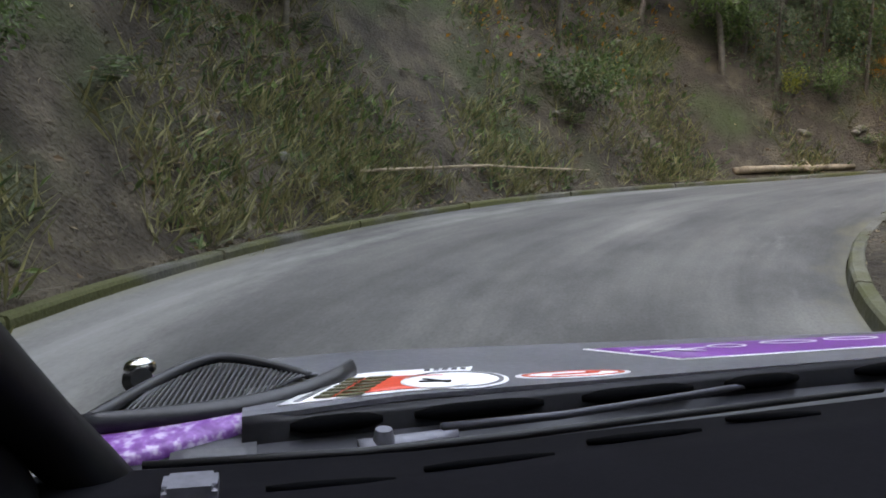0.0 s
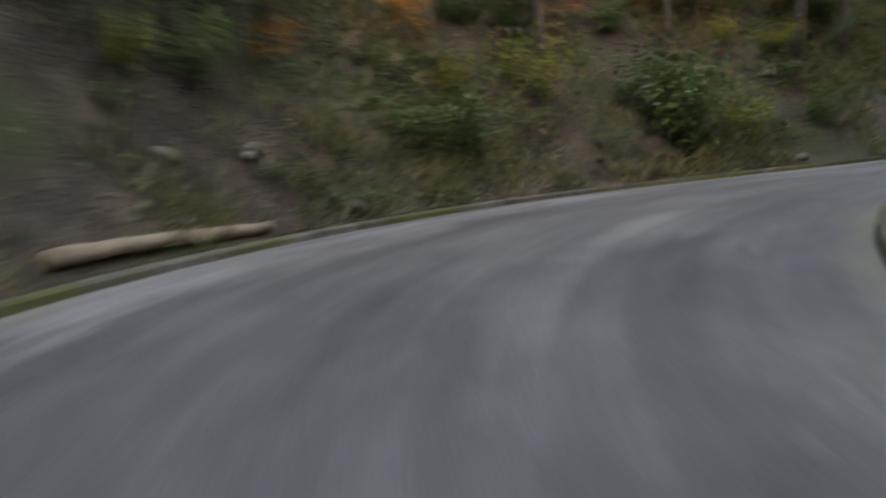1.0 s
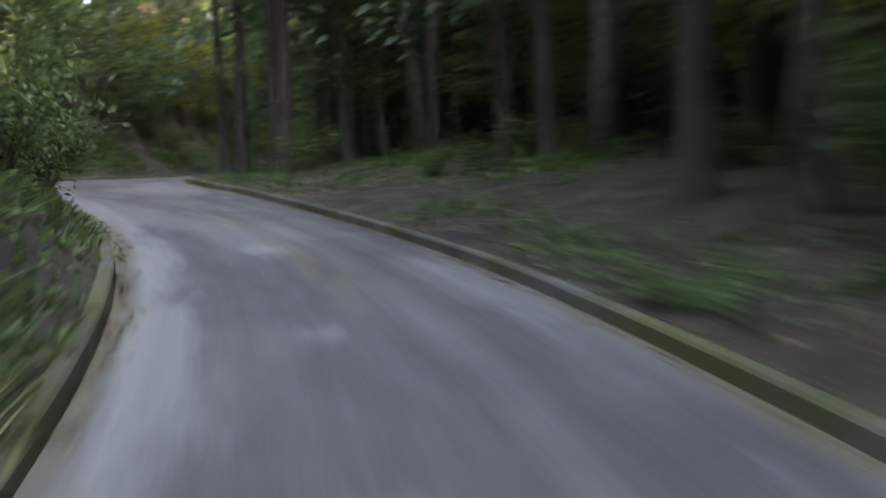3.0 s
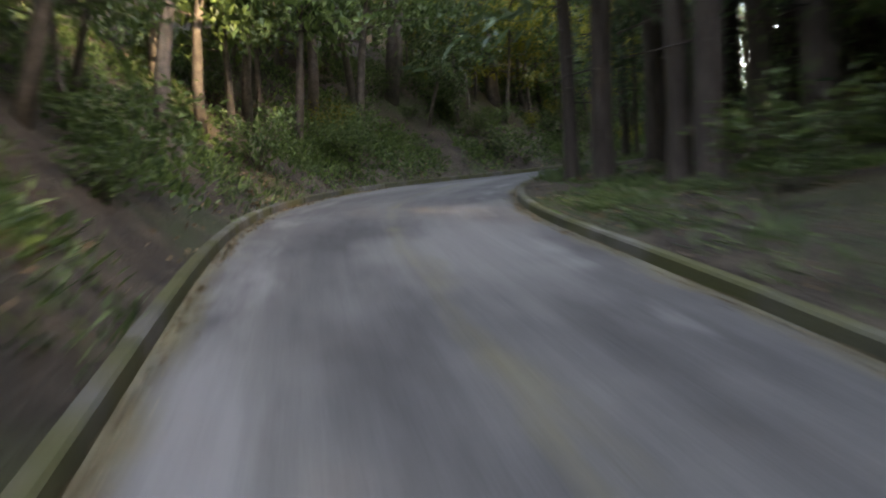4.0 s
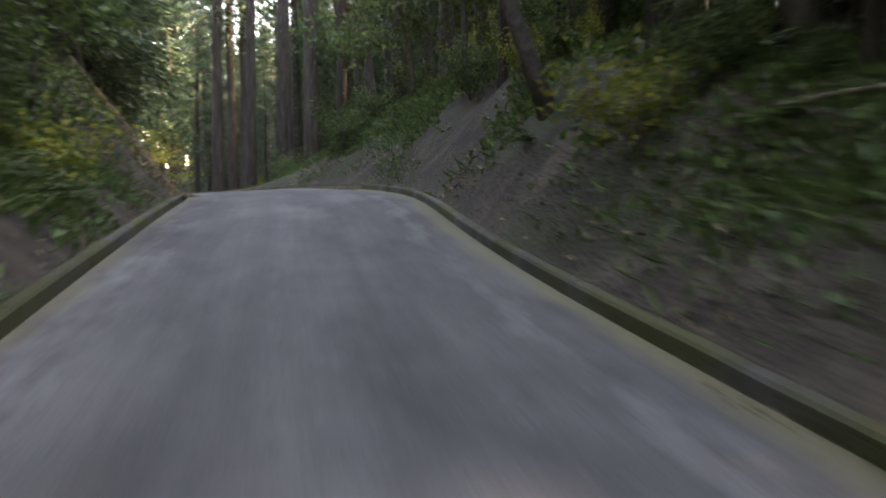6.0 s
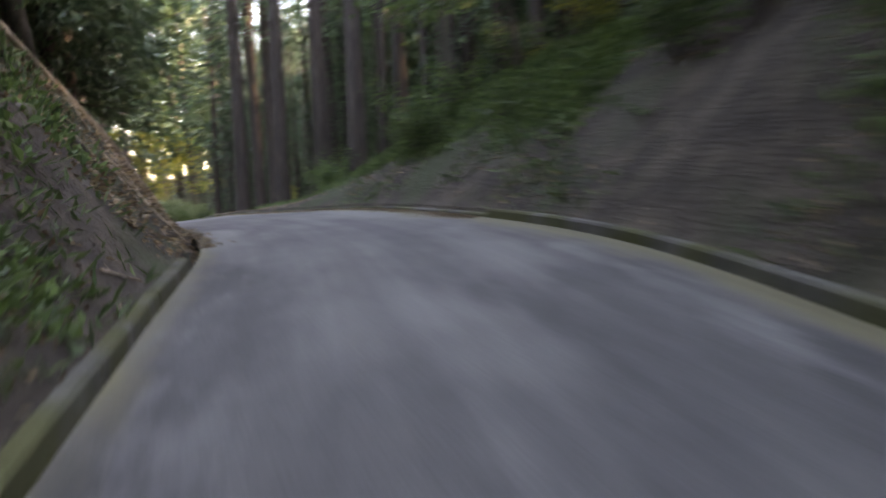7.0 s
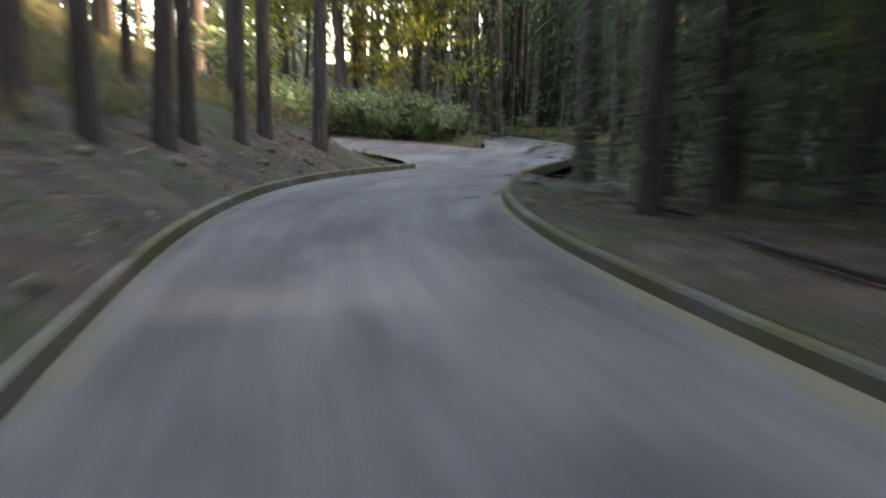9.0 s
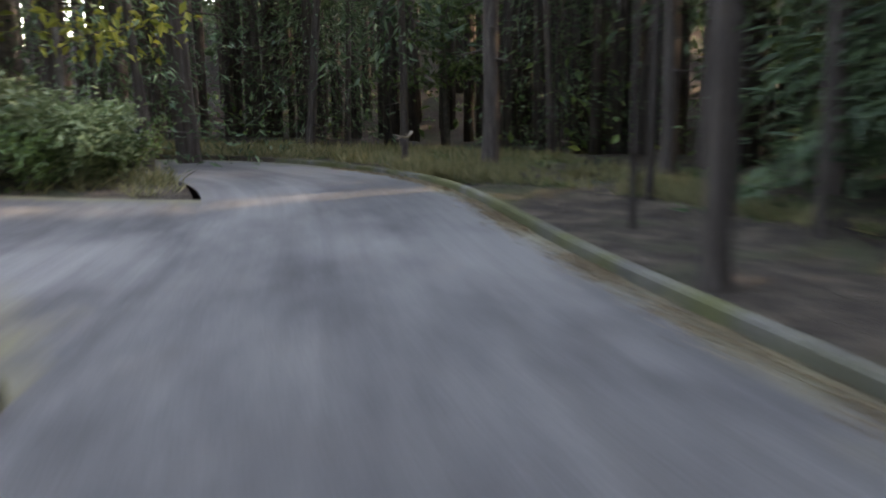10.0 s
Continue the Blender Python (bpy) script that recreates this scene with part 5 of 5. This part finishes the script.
bmesh.ops.create_uvsphere(bm, u_segments=16, v_segments=10, radius=0.016, matrix=pose(-0.146, 1.000, 0.872, 0, 0, 20) @ Matrix.Diagonal((1.25, 0.9, 0.8, 1)))
lamp = part("lamp", bm, CHROME, car, "bright clear lamp")
bm = bmesh.new()
bmesh.ops.create_cone(bm, cap_ends=True, segments=16, radius1=0.018, radius2=0.013, depth=0.03, matrix=pose(-0.146, 0.99, 0.860, 70, 0, 20))
part("lamp_bezel", bm, BLACK, lamp)

# wing, scuttle, dashboard
PATTERNED = material("patterned_purple_vinyl", [(0.36, (0.12, 0.03, 0.17)), (0.52, (0.20, 0.08, 0.27)), (0.64, (0.42, 0.34, 0.48))], scale=55, detail=2, fine=160, rough=0.4, bump=0.03, bump_distance=0.002)
u, w = np.meshgrid(np.linspace(0, 1, 16), np.linspace(0, 1, 6))
low = 0.783 + 0.062 * np.clip((u - 0.3) / 0.7, 0, 1) ** 1.2
slab("wing", np.dstack([-0.185 + 0.205 * u, low + (0.836 + 0.016 * u - low) * w, 0.846 + 0.016 * u + 0.008 * np.sin(w * 2.2)]), 0.02, PATTERNED, car, "purple wing strip with a pale mottled pattern")
u, w = np.meshgrid(np.linspace(0, 1, 24), np.linspace(0, 1, 4))
sx = -0.2 + 1.65 * u
rear_edge = 0.828 + 0.125 * np.clip(sx - 0.02, 0, 2)
slab("scuttle", np.dstack([sx, 0.73 + 0.10 * np.clip(sx - 0.15, 0, 2) + (rear_edge + 0.012 - 0.73 - 0.10 * np.clip(sx - 0.15, 0, 2)) * w, 0.828 + 0.026 * w]), 0.03,
     plain("scuttle_plastic", (0.014, 0.014, 0.018), 0.5), car, "dark plastic windscreen scuttle")
u, w = np.meshgrid(np.linspace(0, 1, 30), np.linspace(0, 1, 4))
px2 = -0.02 + 1.45 * u
slab("vent_panel", np.dstack([px2, 0.805 + 0.105 * px2 + 0.010 * w, 0.846 + 0.028 * w]), 0.004, plain("panel_plastic", (0.011, 0.011, 0.014), 0.5), car, "dark slotted panel below the bonnet")
# solid bars; the dark of the oval openings is only their colour
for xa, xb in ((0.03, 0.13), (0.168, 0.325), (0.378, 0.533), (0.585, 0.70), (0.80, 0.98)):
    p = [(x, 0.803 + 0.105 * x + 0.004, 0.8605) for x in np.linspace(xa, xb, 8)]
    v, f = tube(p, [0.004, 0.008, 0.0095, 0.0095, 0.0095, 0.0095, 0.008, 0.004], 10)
    piece("scuttle_slot", mesh_of("scuttle_slot", v, f, MATT), car, "raised black bar in place of a dark oval slot")
u, w = np.meshgrid(np.linspace(0, 1, 24), np.linspace(0, 1, 10))
dx2 = -0.28 + 1.7 * u
dash = slab("dashboard", np.dstack([dx2, 0.05 + (0.685 + 0.11 * np.clip(dx2 - 0.15, 0, 2)) * w, 0.90 - 0.042 * w ** 1.2]), 0.10, DASH, car, "dark matt dashboard top")
# raised bars whose black stands in for the shaded demister openings
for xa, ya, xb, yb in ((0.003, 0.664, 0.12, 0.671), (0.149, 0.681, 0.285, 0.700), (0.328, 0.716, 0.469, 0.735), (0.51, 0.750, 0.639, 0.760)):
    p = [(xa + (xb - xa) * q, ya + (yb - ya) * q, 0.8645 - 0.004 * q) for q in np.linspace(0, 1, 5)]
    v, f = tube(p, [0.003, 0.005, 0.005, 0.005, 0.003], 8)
    piece("demister_slot", mesh_of("demister_slot", v, f, MATT), dash, "raised black bar in place of a dark demister slot")
bm = bmesh.new()
bmesh.ops.create_cube(bm, size=1, matrix=pose(-0.06, 0.668, 0.868) @ Matrix.Diagonal((0.046, 0.03, 0.018, 1)))
bmesh.ops.bevel(bm, geom=bm.edges[:], offset=0.005, segments=2)
part("sensor_box", bm, GREYMETAL, dash, "small grey sensor box")
u, w = np.meshgrid(np.linspace(0, 1, 5), np.linspace(0, 1, 4))
slab("grey_box", np.dstack([-0.090 + 0.085 * u, 0.752 + 0.062 * w, 0.842 + 0.008 * w]), 0.03, SLATGREY, car, "dark grey box under the windscreen")
# wiper
DULLMETAL = plain("dull_wiper_metal", (0.045, 0.045, 0.055), 0.5, 0.3)
v, f = tube([(0.190, 0.790, 0.858), (0.337, 0.806, 0.858), (0.487, 0.838, 0.858), (0.648, 0.876, 0.858), (0.743, 0.945, 0.858)], [0.006, 0.005, 0.0045, 0.004, 0.003], 8)
wiper = piece("wiper_arm", mesh_of("wiper_arm", v, f, DULLMETAL), car, "dark grey wiper arm")
u, w = np.meshgrid(np.linspace(0, 1, 8), np.linspace(0, 1, 4))
slab("wiper_bracket", np.dstack([0.098 + 0.11 * u, 0.752 + 0.028 * u + (0.034 - 0.018 * u) * w, 0.852 + 0.006 * np.sin(w * 3.0)]), 0.008, GREYMETAL, wiper, "pale grey wiper bracket")
# black tube that draws the dark line along the dashboard's front edge
v, f = tube([(-0.11, 0.745, 0.858), (0.10, 0.742, 0.858), (0.256, 0.757, 0.858), (0.473, 0.788, 0.858), (0.787, 0.828, 0.858)], [0.004, 0.005, 0.005, 0.005, 0.004], 8)
piece("wiper_blade", mesh_of("wiper_blade", v, f, BLACK), wiper, "black line along the front edge of the dashboard")
bm = bmesh.new()
bmesh.ops.create_cone(bm, cap_ends=True, segments=18, radius1=0.012, radius2=0.009, depth=0.014, matrix=pose(0.124, 0.771, 0.862))
part("wiper_knob", bm, GREYMETAL, wiper, "round wiper pivot")
# pillars, roof, sides, wheels
TRIM = plain("dark_pillar_trim", (0.016, 0.016, 0.021), 0.7)
for points, radius in ((((-0.130, 0.74, 0.820), (-0.160, 0.73, 0.868), (-0.186, 0.70, 0.920), (-0.196, 0.55, 1.040), (-0.205, 0.30, 1.23), (-0.205, 0.02, 1.40), (-0.16, -0.3, 1.44)), 0.030),
                       (((1.48, 0.98, 0.78), (1.54, 0.62, 0.96), (1.55, 0.40, 1.14), (1.55, 0.12, 1.38), (1.60, -0.3, 1.44)), 0.060)):
    v, f = tube(points, [radius] * len(points), 12)
    piece("windscreen_pillar", mesh_of("windscreen_pillar", v, f, BLACK), car, "black windscreen pillar")
v, f = tube([(-0.225, 0.71, 0.78), (-0.248, 0.66, 0.90), (-0.262, 0.50, 1.03), (-0.27, 0.25, 1.20)], [0.055, 0.055, 0.05, 0.05], 14)
piece("door_trim", mesh_of("door_trim", v, f, TRIM), car, "dark grey padded door trim")
u, w = np.meshgrid(np.linspace(0, 1, 8), np.linspace(0, 1, 8))
# roof out of view, added so that it shades the dashboard
slab("roof", np.dstack([-0.16 + 1.66 * u, -1.5 + 1.5 * w, 1.44 + 0.04 * np.sin(u * 3.14) - 0.06 * (1 - w) ** 2]), 0.03, GREY_PAINT, car, "grey roof panel")
for x in (-0.27, 1.53):
    u, w = np.meshgrid(np.linspace(0, 1, 20), np.linspace(0, 1, 2))
    y = -2.0 + 3.9 * u
    top = 0.86 - 0.30 * np.clip((y - 0.3) / 0.5, 0, 1)
    v = np.concatenate([np.stack([0 * y[0] + x + o, y[0], z], 1) for o, z in ((0, top[0]), (0.05, top[0]), (0.05, 0 * y[0] + 0.42), (0, 0 * y[0] + 0.42))])
    f = [[a * 20 + i, a * 20 + i + 1, (a + 1) % 4 * 20 + i + 1, (a + 1) % 4 * 20 + i] for a in range(4) for i in range(19)] + [[0, 20, 40, 60], [19, 79, 59, 39]]
    piece("side_panel", mesh_of("side_panel", v, f, PURPLE, False), car, "purple door and wing side")
for y0c, y1c, z0c, z1c, nm in ((1.85, 1.98, 0.22, 0.48, "front_bumper"), (-2.05, -1.92, 0.3, 0.85, "rear_bumper")):
    bm = bmesh.new()
    bmesh.ops.create_cube(bm, size=1, matrix=pose(0.655, (y0c + y1c) / 2, (z0c + z1c) / 2) @ Matrix.Diagonal((1.75, y1c - y0c, z1c - z0c, 1)))
    bmesh.ops.bevel(bm, geom=bm.edges[:], offset=0.04, segments=3)
    part(nm, bm, GREY_PAINT, car)
bm = bmesh.new()
bmesh.ops.create_cube(bm, size=1, matrix=pose(0.655, -0.05, 0.3) @ Matrix.Diagonal((1.5, 3.7, 0.12, 1)))
part("floor_pan", bm, BLACK, car)
for x in (-0.16, 1.47):
    for y in (1.32, -1.25):
        a = np.linspace(0, 2 * np.pi, 32, endpoint=False)
        prof = ((0.20, -0.10), (0.30, -0.11), (0.322, -0.08), (0.325, 0.0), (0.322, 0.08), (0.30, 0.11), (0.20, 0.10))
        v = np.array([[(o, r * math.cos(q), r * math.sin(q)) for q in a] for r, o in prof]).reshape(-1, 3) + (x, y, 0.325)
        f = [[i * 32 + k, (i + 1) * 32 + k, (i + 1) * 32 + (k + 1) % 32, i * 32 + (k + 1) % 32] for i in range(6) for k in range(32)]
        f += [[6 * 32 + k, k, (k + 1) % 32, 6 * 32 + (k + 1) % 32] for k in range(32)]
        wheel = piece("wheel", mesh_of("wheel", v, f, RUBBER), car, "black tyre")
        bm = bmesh.new()
        bmesh.ops.create_cone(bm, cap_ends=True, segments=24, radius1=0.2, radius2=0.2, depth=0.14, matrix=pose(x, y, 0.325, 0, 90, 0))
        part("rim", bm, GREYMETAL, wheel, "grey wheel rim")
